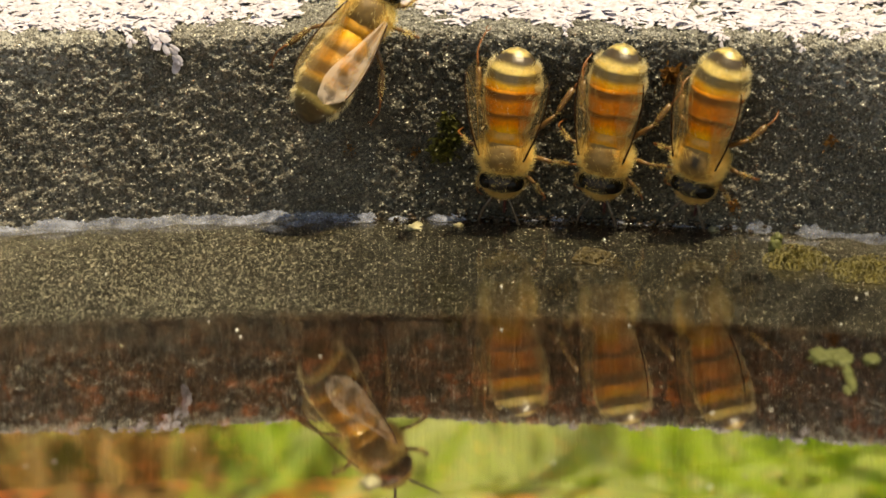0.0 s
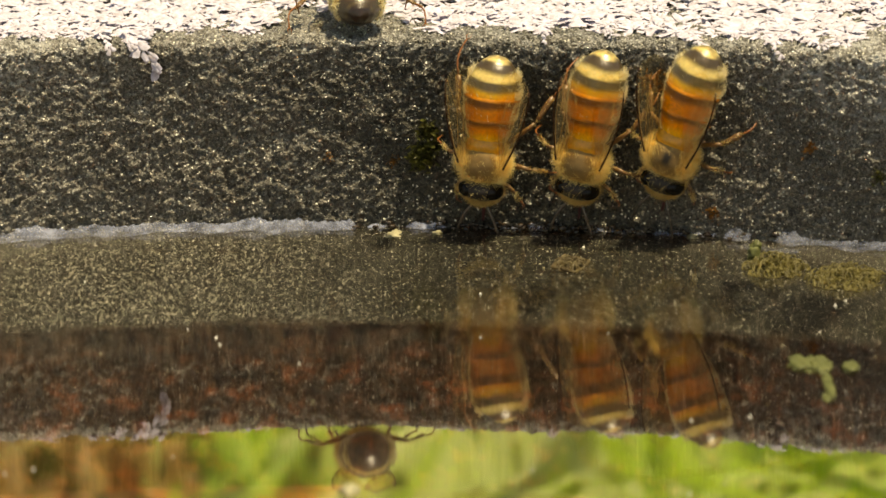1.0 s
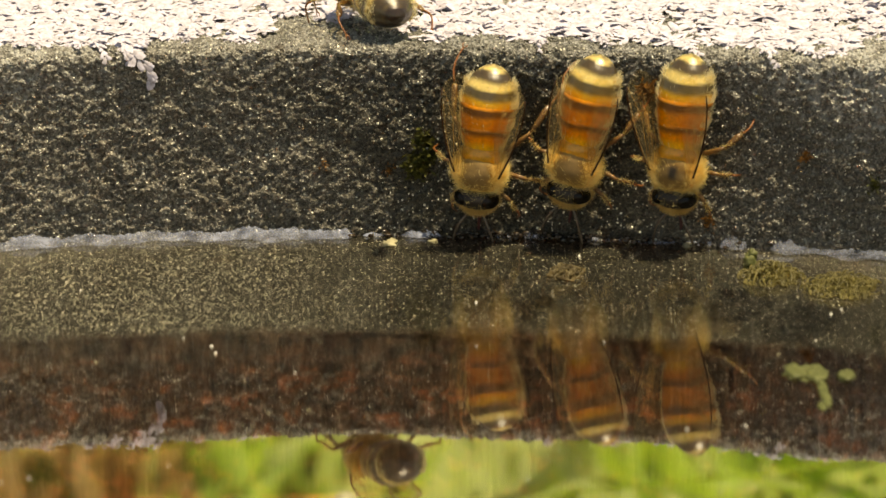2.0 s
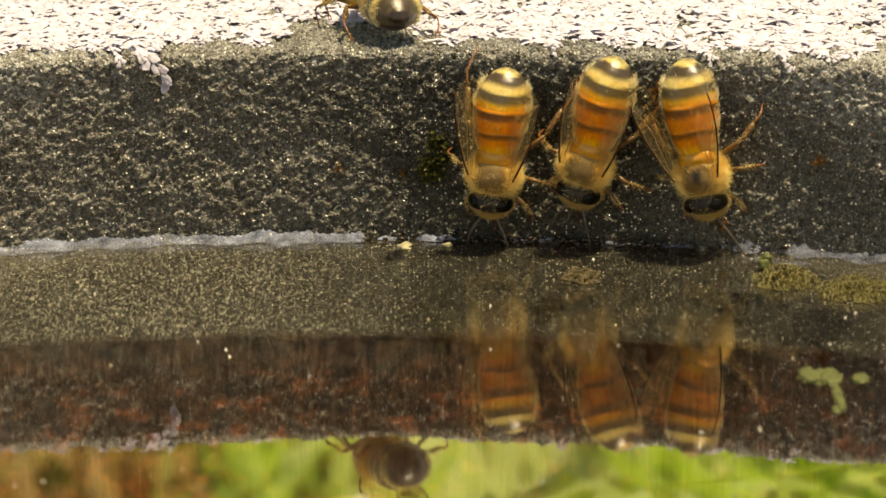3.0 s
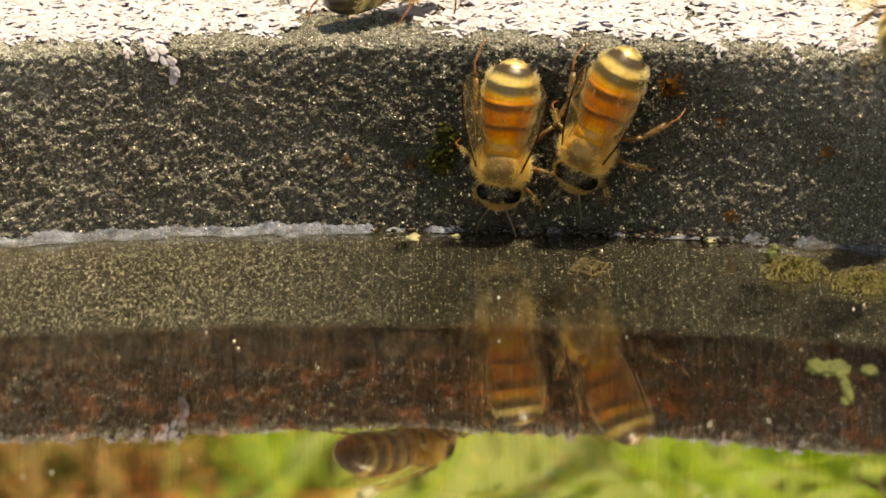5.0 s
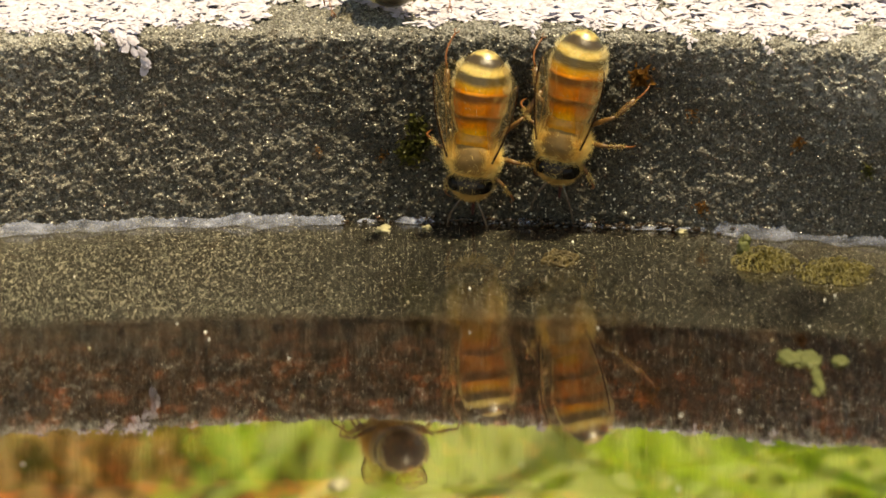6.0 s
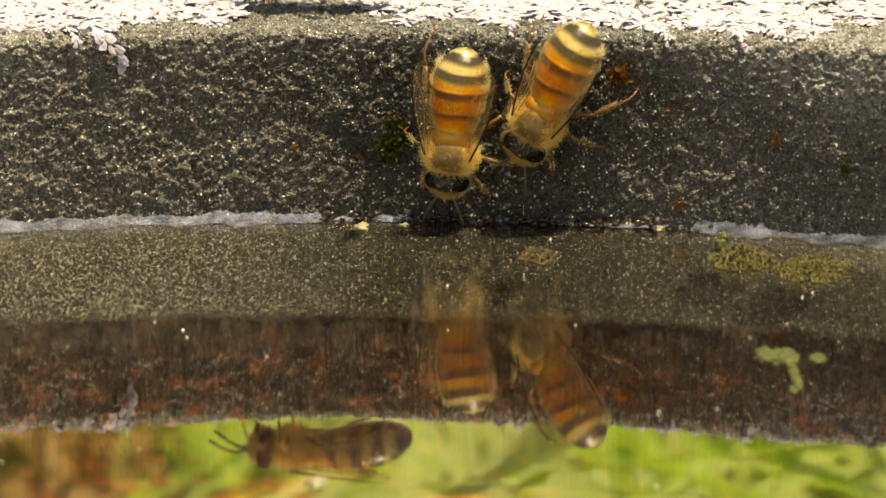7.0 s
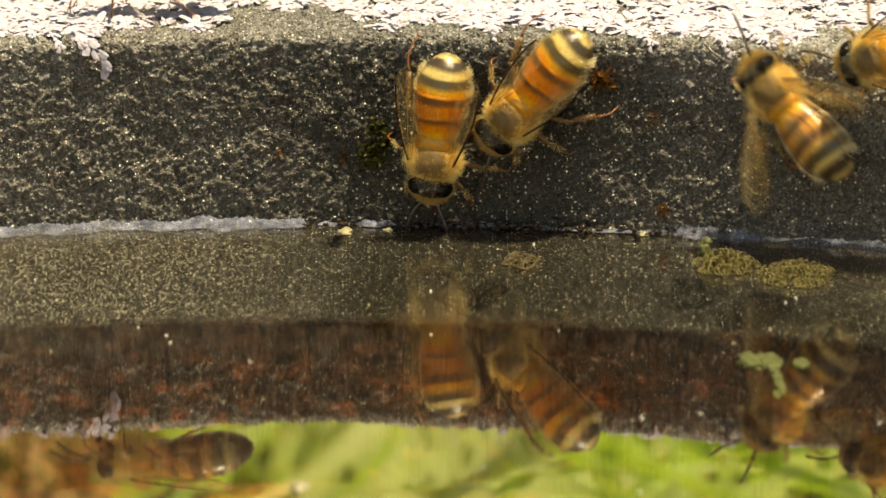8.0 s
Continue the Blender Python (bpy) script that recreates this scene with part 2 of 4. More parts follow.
HAIR = leaf_material("bee_hair", (0.88, 0.63, 0.20), (0.98, 0.86, 0.44), 1.2)
HAIR_FACE = leaf_material("bee_face_hair", (0.50, 0.33, 0.10), (0.78, 0.58, 0.24), 1.2)
HAIR_PALE = leaf_material("bee_hair_pale", (0.80, 0.68, 0.38), (0.93, 0.86, 0.62), 1.2)
LEG = tint_material("bee_leg", 0.35, 0.2)
HORN = plain("antenna_horn", (0.085, 0.070, 0.055), 0.22, 0.3, 3.0, 0.01)
TONGUE = plain("tongue", (0.06, 0.018, 0.018), 0.35, 0.3, 3.0, 0.01)
VEIN = plain("wing_vein", (0.045, 0.020, 0.008), 0.25, 0.3, 2.0, 0)
VEIN_PALE = plain("wing_vein_amber", (0.42, 0.27, 0.10), 0.16, 0.3, 2.0, 0, 0.5)
WING = wing_material()
WING_CLEAR = wing_material("hindwing_membrane", 0.035)
# sheen on the wing put into a pale pinkish colour
WING_SHEEN = wing_material("wing_sheen", 0.42, (0.80, 0.56, 0.40), (0.95, 0.80, 0.66))
MOSS = leaf_material("moss", (0.040, 0.045, 0.010), (0.14, 0.135, 0.03), 1.5)
MOSS_RUST = leaf_material("dead_moss", (0.12, 0.05, 0.012), (0.34, 0.16, 0.035), 1.5)
WEED = leaf_material("water_weed", (0.065, 0.055, 0.014), (0.25, 0.205, 0.055), 0.8)
BUD = leaf_material("duckweed", (0.11, 0.12, 0.035), (0.22, 0.23, 0.085), 0.8)
FIBRE = leaf_material("plant_fibre", (0.07, 0.048, 0.018), (0.20, 0.15, 0.06), 0.8)
CHIP = plain("pale_chip", (0.33, 0.30, 0.18), 0.7, 0.3, 2.0, 0.05)
GRIT = plain("wet_grit", (0.035, 0.022, 0.012), 0.18, 0.5, 2.0, 0.08, 0.6)
SPECK = plain("white_speck", (0.80, 0.78, 0.70), 0.6, 0.2, 3.0, 0.05)
LEAF = leaf_material("garden_leaf", (0.27, 0.44, 0.02), (0.66, 0.92, 0.06), 0.03, (0.90, 0.95, 0.52), 0.11, 0.35)
LEAF_PALE = leaf_material("pale_leaf", (0.72, 0.86, 0.16), (0.94, 0.98, 0.50), 0.02, thin=0.35)
LEAF_DRY = leaf_material("dry_leaf", (0.37, 0.22, 0.05), (0.78, 0.50, 0.15), 0.03, (0.56, 0.50, 0.14), 0.24)
BANK = leaf_material("mossy_bank", (0.17, 0.32, 0.02), (0.40, 0.62, 0.05), 0.05)
SOIL = plain("soil", (0.07, 0.05, 0.03), 0.95, 0.4, 0.02, 2.0)


# ---------------- mesh helpers ----------------
def build(name, verts, faces, material, smooth=True, pigment=None, scale=MM):
    me = bpy.data.meshes.new(name)
    v = np.asarray(verts, float) * scale
    me.from_pydata(v.tolist(), [], faces if isinstance(faces, list) else faces.tolist())
    me.materials.append(material)
    if smooth:
        me.shade_smooth()
    if pigment is not None:
        a = me.color_attributes.new("pigment", "FLOAT_COLOR", "POINT")
        c = np.ones((len(v), 4), np.float32)
        c[:, :3] = pigment
        a.data.foreach_set("color", c.ravel())
    me.update()
    return me


def part(name, shape, material, parent, label="", at=None, smooth=True, pigment=None):
    """One mesh under a thing or a part; at: its joint, in mm of its parent."""
    ob = new(name, build(name, shape[0], shape[1], material, smooth, pigment))
    ob.parent = parent
    if at is not None:
        ob.location = Vector(at) * MM
    return tagged(ob, label)


def thing(name, label, category, group="", kind=""):
    return tagged(new(name), label, category, group, kind)


def join(*shapes):
    vs, fs, n = [], [], 0
    for v, f in shapes:
        v = np.asarray(v, float).reshape(-1, 3)
        vs.append(v)
        fs += [tuple(i + n for i in q) for q in f]
        n += len(v)
    return np.concatenate(vs), fs


def grid_faces(nu, nv, wrap=False):
    i = np.arange(nu - 1)[:, None] * nv
    m = nv if wrap else nv - 1
    j = np.arange(m)[None, :]
    k = (j + 1) % nv
    return np.stack([i + j, i + k, i + nv + k, i + nv + j], -1).reshape(-1, 4)


def ellipsoid(c, r, nu=14, nv=20, wob=0.0, seed=0, turn=None):
    u = np.linspace(0.02, math.pi - 0.02, nu)[:, None]
    w = np.linspace(0, 2 * math.pi, nv, endpoint=False)[None, :]
    d = np.stack([np.sin(u) * np.cos(w), np.sin(u) * np.sin(w), np.cos(u) + 0 * w], -1).reshape(-1, 3)
    k = 1 + wob * np.array([noise.noise(Vector(q * 2.3) + Vector((seed, 0, 0))) for q in d])[:, None]
    p = d * k * np.array(r)
    if turn is not None:
        p = p @ np.array(Euler([radians(a) for a in turn]).to_matrix()).T
    f = [tuple(q) for q in grid_faces(nu, nv, True).tolist()]
    f += [tuple(range(nv))[::-1], tuple(range((nu - 1) * nv, nu * nv))]
    return p + np.array(c), f


def tube(path, radii, n=7, flat=1.0):
    path = np.asarray(path, float)
    radii = np.broadcast_to(np.asarray(radii, float), (len(path),))
    out = []
    for i, p in enumerate(path):
        a = path[min(i + 1, len(path) - 1)] - path[max(i - 1, 0)]
        a = a / (np.linalg.norm(a) + 1e-9)
        s = np.cross(a, (0, 0, 1.0))
        if np.linalg.norm(s) < 1e-3:
            s = np.cross(a, (0, 1.0, 0))
        s /= np.linalg.norm(s)
        b = np.cross(s, a)
        w = np.linspace(0, 2 * math.pi, n, endpoint=False)
        out.append(p + radii[i] * (np.cos(w)[:, None] * s + flat * np.sin(w)[:, None] * b))
    f = [tuple(q) for q in grid_faces(len(path), n, True).tolist()]
    f += [tuple(range(n))[::-1], tuple(range((len(path) - 1) * n, len(path) * n))]
    return np.concatenate(out), f


def curve_path(points, n):
    """Smooth way through a few points."""
    p = np.asarray(points, float)
    t = np.linspace(0, 1, len(p))
    s = np.linspace(0, 1, n)
    q = np.stack([np.interp(s, t, p[:, i]) for i in range(3)], -1)
    for _ in range(max(1, n // 5)):
        q[1:-1] = (q[:-2] + 2 * q[1:-1] + q[2:]) / 4
    return q


def lumps(seed, cells, n=512):
    """A field of soft lumps that tiles; about so many lumps across."""
    r = np.random.RandomState(seed)
    f = np.fft.fft2(r.randn(n, n))
    k = np.fft.fftfreq(n) * n
    kk = np.sqrt(k[:, None] ** 2 + k[None, :] ** 2)
    g = np.real(np.fft.ifft2(f * np.exp(-(kk / cells) ** 2)))
    return g / g.std()


def sample(field, x, y):
    n = len(field)
    x, y = np.asarray(x) % n, np.asarray(y) % n
    i, j = np.floor(x).astype(int) % n, np.floor(y).astype(int) % n
    a, b = x - np.floor(x), y - np.floor(y)
    i1, j1 = (i + 1) % n, (j + 1) % n
    return (field[i, j] * (1 - a) * (1 - b) + field[i1, j] * a * (1 - b) + field[i, j1] * (1 - a) * b + field[i1, j1] * a * b)


# ---------------- the stone wall of the trough ----------------
FIELDS = [lumps(3, 40), lumps(4, 60), lumps(5, 70)]


def wall_y(x):
    """The wall's line at the water, bowed in plan."""
    x = np.asarray(x, float)
    c = np.clip(x, -40, 40)
    return -0.00595 * c ** 2 - 0.1725 * c - 0.24 + (x - c) * (-0.1725 - 0.0119 * c)


def profile():
    """The wall's section: out from its line, height, and the surface's way out, in mm."""
    p = [(-19.4, -90.0), (-18.9, -19.2), (-18.4, -18.0), (-17.3, -17.1), (-9.0, -9.0), (-1.6, -2.4), (-0.3, -0.9), (0.0, 0.0), (-0.05, 6.0), (-0.15, 13.4)]
    p += [(0.85 - 1.0 * math.cos(a), 14.15 + 1.0 * math.sin(a)) for a in np.linspace(0.1, math.pi / 2, 9)]
    p += [(12, 15.45), (30, 15.75), (85, 15.6), (92, 14.0), (94, 8.0), (95, -160.0)]
    p = np.array(p)
    s = np.concatenate([[0], np.cumsum(np.linalg.norm(np.diff(p, axis=0), axis=1))])
    s0 = s[1] - 2
    s1 = np.interp(30, p[18:22, 0], s[18:22])
    q = np.concatenate([np.linspace(0, s0, 12)[:-1], np.arange(s0, s1 - 16, 0.12), np.arange(s1 - 16, s1, 0.3),
                        np.linspace(s1, s[-1], 40)])
    y, z = np.interp(q, s, p[:, 0]), np.interp(q, s, p[:, 1])
    ker = np.hanning(9)
    ker /= ker.sum()
    pad = lambda v: np.convolve(np.pad(v, 4, mode="edge"), ker, "valid")
    mid = (q > s0 + 1) & (q < s1 - 17)
    y, z = np.where(mid, pad(y), y), np.where(mid, pad(z), z)
    dy, dz = np.gradient(y, q), np.gradient(z, q)
    l = np.hypot(dy, dz)
    return q, y, z, -dz / l, dy / l


PROFILE = profile()
LIP = float(np.interp(3.4, PROFILE[1][PROFILE[2] > 14.2][:80], PROFILE[0][PROFILE[2] > 14.2][:80]))


LEDGE = float(np.interp(-17.8, PROFILE[2][:200], PROFILE[0][:200]))
SHORE = float(PROFILE[0][np.argmin(np.abs(PROFILE[2]))])


def wall_relief(x, s):
    a, b, c = FIELDS
    h = 0.06 * sample(a, x * 44 + 9, s * 44) - 0.12 * np.abs(sample(b, x * 18 + 50, s * 18 + 20)) + 0.075 * sample(b, x * 13, s * 13 + 77)
    h = h + 0.04 * sample(c, x * 3.1 + 40, s * 3.1) + 0.13 * sample(a, x * 0.8 + 11, s * 0.8 + 5)
    h = h + 0.07 * np.abs(sample(b, x * 8 + 31, s * 8)) + 0.03 * sample(c, x * 5.5 + 3, s * 7 + 90)
    h = h + 0.03 * sample(b, x * 2.3 + 71, s * 2.9 + 13) + 0.06 * sample(c, x * 1.2 + 130, s * 1.5 + 60)
    # the drowned stone is smoother
    return h * (0.55 + 0.45 * np.clip((s - SHORE + 1.5) / 2.5, 0, 1)) + 0.5 * sample(c, x * 1.9 + 5, 7.0 + 0 * s) * np.exp(-((s - LEDGE) / 2.5) ** 2)


def wall_point(x, s, lift=0.0):
    """A place on the wall's skin and the way out of it."""
    q, y, z, ny, nz = PROFILE
    h = wall_relief(x, s) + lift
    a, b = np.interp(s, q, ny), np.interp(s, q, nz)
    return np.stack([x + 0 * s, wall_y(x) + np.interp(s, q, y) + a * h, np.interp(s, q, z) + b * h], -1), np.stack([0 * a, a, b], -1)


def stone_wall():
    xs = np.concatenate([np.linspace(-200, -46, 40)[:-1], np.arange(-46, 48, 0.12), np.linspace(48, 200, 40)])
    s = PROFILE[0]
    X, S = np.meshgrid(xs, s, indexing="ij")
    p, _ = wall_point(X.ravel(), S.ravel())
    f = grid_faces(len(xs), len(s))
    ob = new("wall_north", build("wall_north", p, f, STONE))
    tagged(ob, "dark damp rough stone rim of a water trough, pale and dry along its lip", "stone wall", kind="structure")


def box(c, r, bevel=4.0):
    bm = bmesh.new()
    bmesh.ops.create_cube(bm, size=2.0)
    for v in bm.verts:
        v.co = Vector((c[0] + v.co.x * r[0], c[1] + v.co.y * r[1], c[2] + v.co.z * r[2])) * MM
    bmesh.ops.bevel(bm, geom=bm.edges[:], offset=bevel * MM, segments=2, affect="EDGES")
    return bm


def slab(name, c, r, material, label, category):
    me = bpy.data.meshes.new(name)
    bm = box(c, r)
    bm.to_mesh(me)
    bm.free()
    me.materials.append(material)
    return tagged(new(name, me), label, category, kind="structure")


def trough():
    slab("wall_west", (-240, -300, -70), (50, 420, 84), CONCRETE, "rough grey concrete side of the trough", "trough wall")
    slab("wall_east", (240, -300, -70), (50, 420, 84), CONCRETE, "rough grey concrete side of the trough", "trough wall")
    slab("wall_south", (0, -720, -72), (189, 40, 80), CONCRETE, "rough grey concrete end of the trough", "trough wall")
    # muddy floor under the water
    xs, ys = np.linspace(-195, 195, 120), np.linspace(-690, 20, 200)
    X, Y = np.meshgrid(xs, ys, indexing="ij")
    Z = -72 + 2.0 * sample(FIELDS[0], X * 0.35, Y * 0.35) + 1.0 * sample(FIELDS[1], X * 2, Y * 2)
    p = np.stack([X, Y, Z], -1).reshape(-1, 3)
    tagged(new("floor", build("floor", p, grid_faces(120, 200), MUD)), "dark reddish-brown mud on the trough's bottom", "mud", kind="structure")
    # ground round about, to the horizon
    r = np.concatenate([[0], np.geomspace(300, 400000, 40)])
    w = np.linspace(0, 2 * math.pi, 48, endpoint=False)
    p = np.array([(q * math.cos(a), q * math.sin(a), -158 + (6 * math.sin(q * 0.01 + 3 * a) if q < 4000 else 0)) for q in r for a in w])
    tagged(new("ground", build("ground", p, grid_faces(len(r), 48, True), SOIL)), "bare brown garden soil", "ground", kind="structure")


def swell(y):
    """Height of the long, shallow swell in front of the wall."""
    d = np.clip(-np.asarray(y, float), 0, 170)
    return -0.19 * np.sin(math.pi * d / 85)


def water_sheet():
    xs = np.concatenate([np.linspace(-260, -52, 12)[:-1], np.arange(-52, 54, 0.8), np.linspace(55, 260, 12)])
    ys = np.concatenate([np.linspace(-690, -145, 30)[:-1], np.arange(-145, 16.1, 0.8)])
    X, Y = np.meshgrid(xs, ys, indexing="ij")
    r = random.Random(5)
    Z = swell(Y)
    for _ in range(16):
        L = r.uniform(9, 40)
        a = r.gauss(0, 0.7) + math.pi / 2
        Z += WAVE * L / 6.28 * np.sin((X * math.cos(a) + Y * math.sin(a)) * 6.283 / L + r.uniform(0, 6.28))
    p = np.stack([X, Y, Z], -1).reshape(-1, 3)
    ob = new("water", build("water", p, grid_faces(len(xs), len(ys))[:, ::-1], WATER))
    ob.visible_shadow = False
    return tagged(ob, "still brownish water mirroring the stone rim and greenery", "water", kind="structure")


WAVE = 0.00020


# ---------------- lichen on the rim ----------------
def lobe(r, length, width, bend):
    """A flat pointed lobe along +y with a raised middle."""
    n = 5
    v, f = [], []
    for i in range(n):
        t = i / (n - 1)
        w = width * (0.25 + 1.5 * t * (1 - 0.62 * t)) * r.uniform(0.8, 1.2) * (0.75 if i == n - 1 else 1)
        x = bend * t * t
        z = 0.05 * math.sin(t * 2.6) + r.uniform(-0.02, 0.03)
        v += [(x - w / 2, t * length, z - 0.05), (x, t * length * 1.04, z + 0.03), (x + w / 2, t * length, z - 0.05)]
    for i in range(n - 1):
        for j in (0, 1):
            a = i * 3 + j
            f.append((a, a + 1, a + 4, a + 3))
    return np.array(v), f


def rosette(r, x, s, n, size, spread=math.pi, aim=0.0, lift=0.12):
    p, nn = wall_point(np.array([x]), np.array([s]), lift)
    p, up = p[0], nn[0]
    back = np.array([0, up[2], -up[1]])
    side = np.array([1.0, 0, 0])
    out = []
    for _ in range(n):
        a = aim + r.uniform(-spread, spread)
        d, e = math.cos(a) * side + math.sin(a) * back, -math.sin(a) * side + math.cos(a) * back
        v, f = lobe(r, size * r.uniform(0.5, 1.15), size * r.uniform(0.45, 0.85), r.uniform(-0.3, 0.3) * size)
        tilt = r.uniform(-0.05, 0.08) + 0.34 * float(e[1])
        q = p + r.uniform(0, 0.35) * size * e + v[:, :1] * d + v[:, 1:2] * (e + tilt * up) + v[:, 2:] * up + r.uniform(0, 0.2) * up
        out.append((q, f))
    return out


def lichen():
    r = random.Random(11)
    bits = []
    for _ in range(3600):
        x = r.uniform(-46, 48)
        depth = r.uniform(-1.2, 27)
        edge = 1.5 * float(sample(FIELDS[2], x * 4.0, 11.0)) + 0.2
        if -11.5 < x < -0.8:
            edge += 9.0
        if x > 34.5:
            edge += 8
        if depth < edge or depth > 26:
            continue
        if sample(FIELDS[1], x * 3.0 + 7, depth * 3.0) < -0.75:
            continue
        bits += rosette(r, x, LIP + depth, r.randint(5, 10), r.uniform(0.6, 1.5), lift=0.18 + 0.14 * float(sample(FIELDS[0], x * 9, depth * 9)))
    tagged(new("lichen", build("lichen", *join(*bits), LICHEN)), "crust of chalk-white leafy lichen on the stone rim", "lichen", kind="stuff")
    for xa, sa, xb, sb, size in ((-24.0, 0.4, -20.7, -5.4, 2.0), (-25.4, 0.3, -24.2, -3.6, 1.5), (-23.4, 0.2, -22.4, -3.8, 1.5), (-26.8, 0.3, -26.2, -2.6, 1.3), (-21.9, 0.3, -21.0, -3.0, 1.2), (9.6, 0.2, 9.9, -3.4, 1.1), (14.0, 0.2, 15.2, -2.4, 1.1), (20.8, 0.2, 21.8, -3.4, 1.3),
                                 (26.6, 0.2, 27.6, -3.7, 1.3), (29.6, 0.2, 31.2, -2.9, 1.2), (-31.0, 0.2, -29.5, -1.8, 1.0)):
        bits = []
        for i in range(16):
            t = i / 15
            aim = math.pi + math.atan2(xb - xa, sa - sb)
            bits += rosette(r, xa + (xb - xa) * t + r.gauss(0, 0.12), LIP + sa + (sb - sa) * t, 2 if t > 0.5 else 4, size * (0.75 - 0.38 * t), 1.5 - 0.9 * t, aim, 0.32)
        ob = new("lichen_tuft", build("lichen_tuft", *join(*bits), LICHEN))
        tagged(ob, "pale lichen tuft hanging over the stone lip", "lichen", "lichen tufts")


# ---------------- film of water along the stone ----------------
def films():
    r = random.Random(3)
    for a, b, h, d in ((-46, -5.0, 0.55, 1.7), (-4.3, -2.6, 0.4, 0.8), (-1.3, 1.9, 0.5, 0.8), (5.0, 7.6, 0.20, 0.5), (9.2, 11.8, 0.22, 0.5), (12.3, 22.4, 0.18, 0.6), (23.3, 25.4, 0.6, 1.6), (27.2, 46, 0.45, 2.0), (24.0, 29.5, 0.75, 1.8)):
        n = int((b - a) / 0.12) + 4
        xs = np.linspace(a, b, n)
        v = []
        for i, x in enumerate(xs):
            e = min(1.0, (x - a) / 0.9, (b - x) / 0.9)
            e = max(e, 0.03) ** 0.6
            g = h * e * (0.8 + 0.25 * float(sample(FIELDS[1], x * 2.6, 3 + a * 5)) + 0.22 * abs(float(sample(FIELDS[2], x * 13, 9 + a))))
            k = d * e * (1 + 0.25 * float(sample(FIELDS[2], x * 3, 60 + a)))
            y = float(wall_y(x)) - 0.25
            for t in np.linspace(0, 1, 7):
                v.append((x, y - k * t, g * (1 - t) ** 2.2 + 0.03))
        ob = new("water_film", build("water_film", v, grid_faces(n, 7), SKY_FILM if a < 20 else SKY_FILM_FAINT))
        tagged(ob, "thin film of water clinging along the stone, sky reflection painted pale blue", "water film", "films at the waterline")
    for x, q in ((8.7, 0.34), (9.2, 0.2), (23.9, 0.36), (25.1, 0.3), (22.6, 0.2), (-0.6, 0.22), (1.0, 0.28)):
        bead = new("water_bead", build("water_bead", *ellipsoid((0, 0, 0), (q * 1.2, q, q), 10, 14, 0.25, x), SKY_FILM_FAINT))
        bead.location = Vector((x, float(wall_y(x)) - 0.7, 0.25)) * MM
        tagged(bead, "round glistening bead of water against the stone", "water bead", "beads at the waterline")
    # dark wet crumbs washed up along the stone under the drinking bees
    bits = []
    for i in range(150):
        x = r.gauss(10.5, 7.0)
        q = r.uniform(0.07, 0.26)
        bits.append(ellipsoid((x, float(wall_y(x)) - abs(r.gauss(0.1, 0.5)) - 0.1, r.uniform(-0.02, 0.5)), (q * 1.3, q, q * 0.8), 6, 8, 0.8, i))
    tagged(new("wet_grit", build("wet_grit", *join(*bits), GRIT)), "dark wet crumbs along the waterline", "grit", kind="stuff")
    return ob


# ---------------- moss and floating bits ----------------
def tuft(r, n, size, h):
    """Many small leaves in an uneven cushion."""
    bits = []
    for _ in range(n):
        c = np.array([r.gauss(0, 0.42) * size[0], r.gauss(0, 0.42) * size[1], 0])
        d = np.array([r.uniform(-1, 1), r.uniform(-1, 1), r.uniform(0.2, 1.3)])
        d /= np.linalg.norm(d)
        e = np.cross(d, (r.uniform(-1, 1), r.uniform(-1, 1), 0.3))
        e /= np.linalg.norm(e) + 1e-6
        l, w = r.uniform(0.5, 1.0) * h, r.uniform(0.12, 0.24) * h
        b = c + np.array([0, 0, r.uniform(0, 0.25) * h])
        m = b + d * l * 0.5 + np.array([0, 0, 0.05 * h])
        bits.append((np.array([b, m + e * w, b + d * l, m - e * w]), [(0, 1, 2, 3)]))
    return join(*bits)


def wall_moss():
    r = random.Random(8)
    rows = ((0.7, 7.7, 150, 1.1, 0.8, MOSS, "small green moss cushion on damp stone"), (0.0, 5.7, 170, 1.2, 0.9, MOSS, "small green moss cushion on damp stone"),
            (1.2, 6.6, 90, 0.8, 0.7, MOSS, "small green moss cushion on damp stone"),
            (26.4, 11.8, 16, 0.35, 0.45, CHIP, "pale yellow crumb stuck to stone"), (29.9, 7.5, 46, 0.6, 0.6, MOSS_RUST, "rust-brown tuft of dead moss on stone"),
            (-7.2, 5.7, 22, 0.5, 0.4, MOSS_RUST, "tiny ochre moss tuft on stone"), (-2.1, 5.2, 30, 0.5, 0.6, MOSS_RUST, "tiny ochre moss tuft on stone"),
            (22.0, 9.2, 30, 0.6, 0.5, MOSS_RUST, "tiny ochre moss tuft on stone"), (35.1, 5.6, 46, 0.6, 0.6, MOSS, "small green moss cushion on damp stone"),
            (22.6, 1.75, 60, 0.8, 0.6, MOSS_RUST, "rust-brown tuft of dead moss on stone"), (18.0, 12.0, 110, 0.75, 1.1, MOSS_RUST, "orange frayed tuft of dead moss on stone"))
    for x, z, n, size, h, m, label in rows:
        s = float(np.interp(z, PROFILE[2][PROFILE[1] < 1.5], PROFILE[0][PROFILE[1] < 1.5]))
        p, _ = wall_point(np.array([x]), np.array([s]), -0.05)
        v, f = tuft(r, n, (size, size), h)
        v = v @ np.array(Euler((radians(90), 0, 0)).to_matrix()).T
        ob = new("moss_tuft", build("moss_tuft", v, f, m, False))
        ob.location = Vector(p[0]) * MM
        tagged(ob, label, "moss", "moss on the stone")


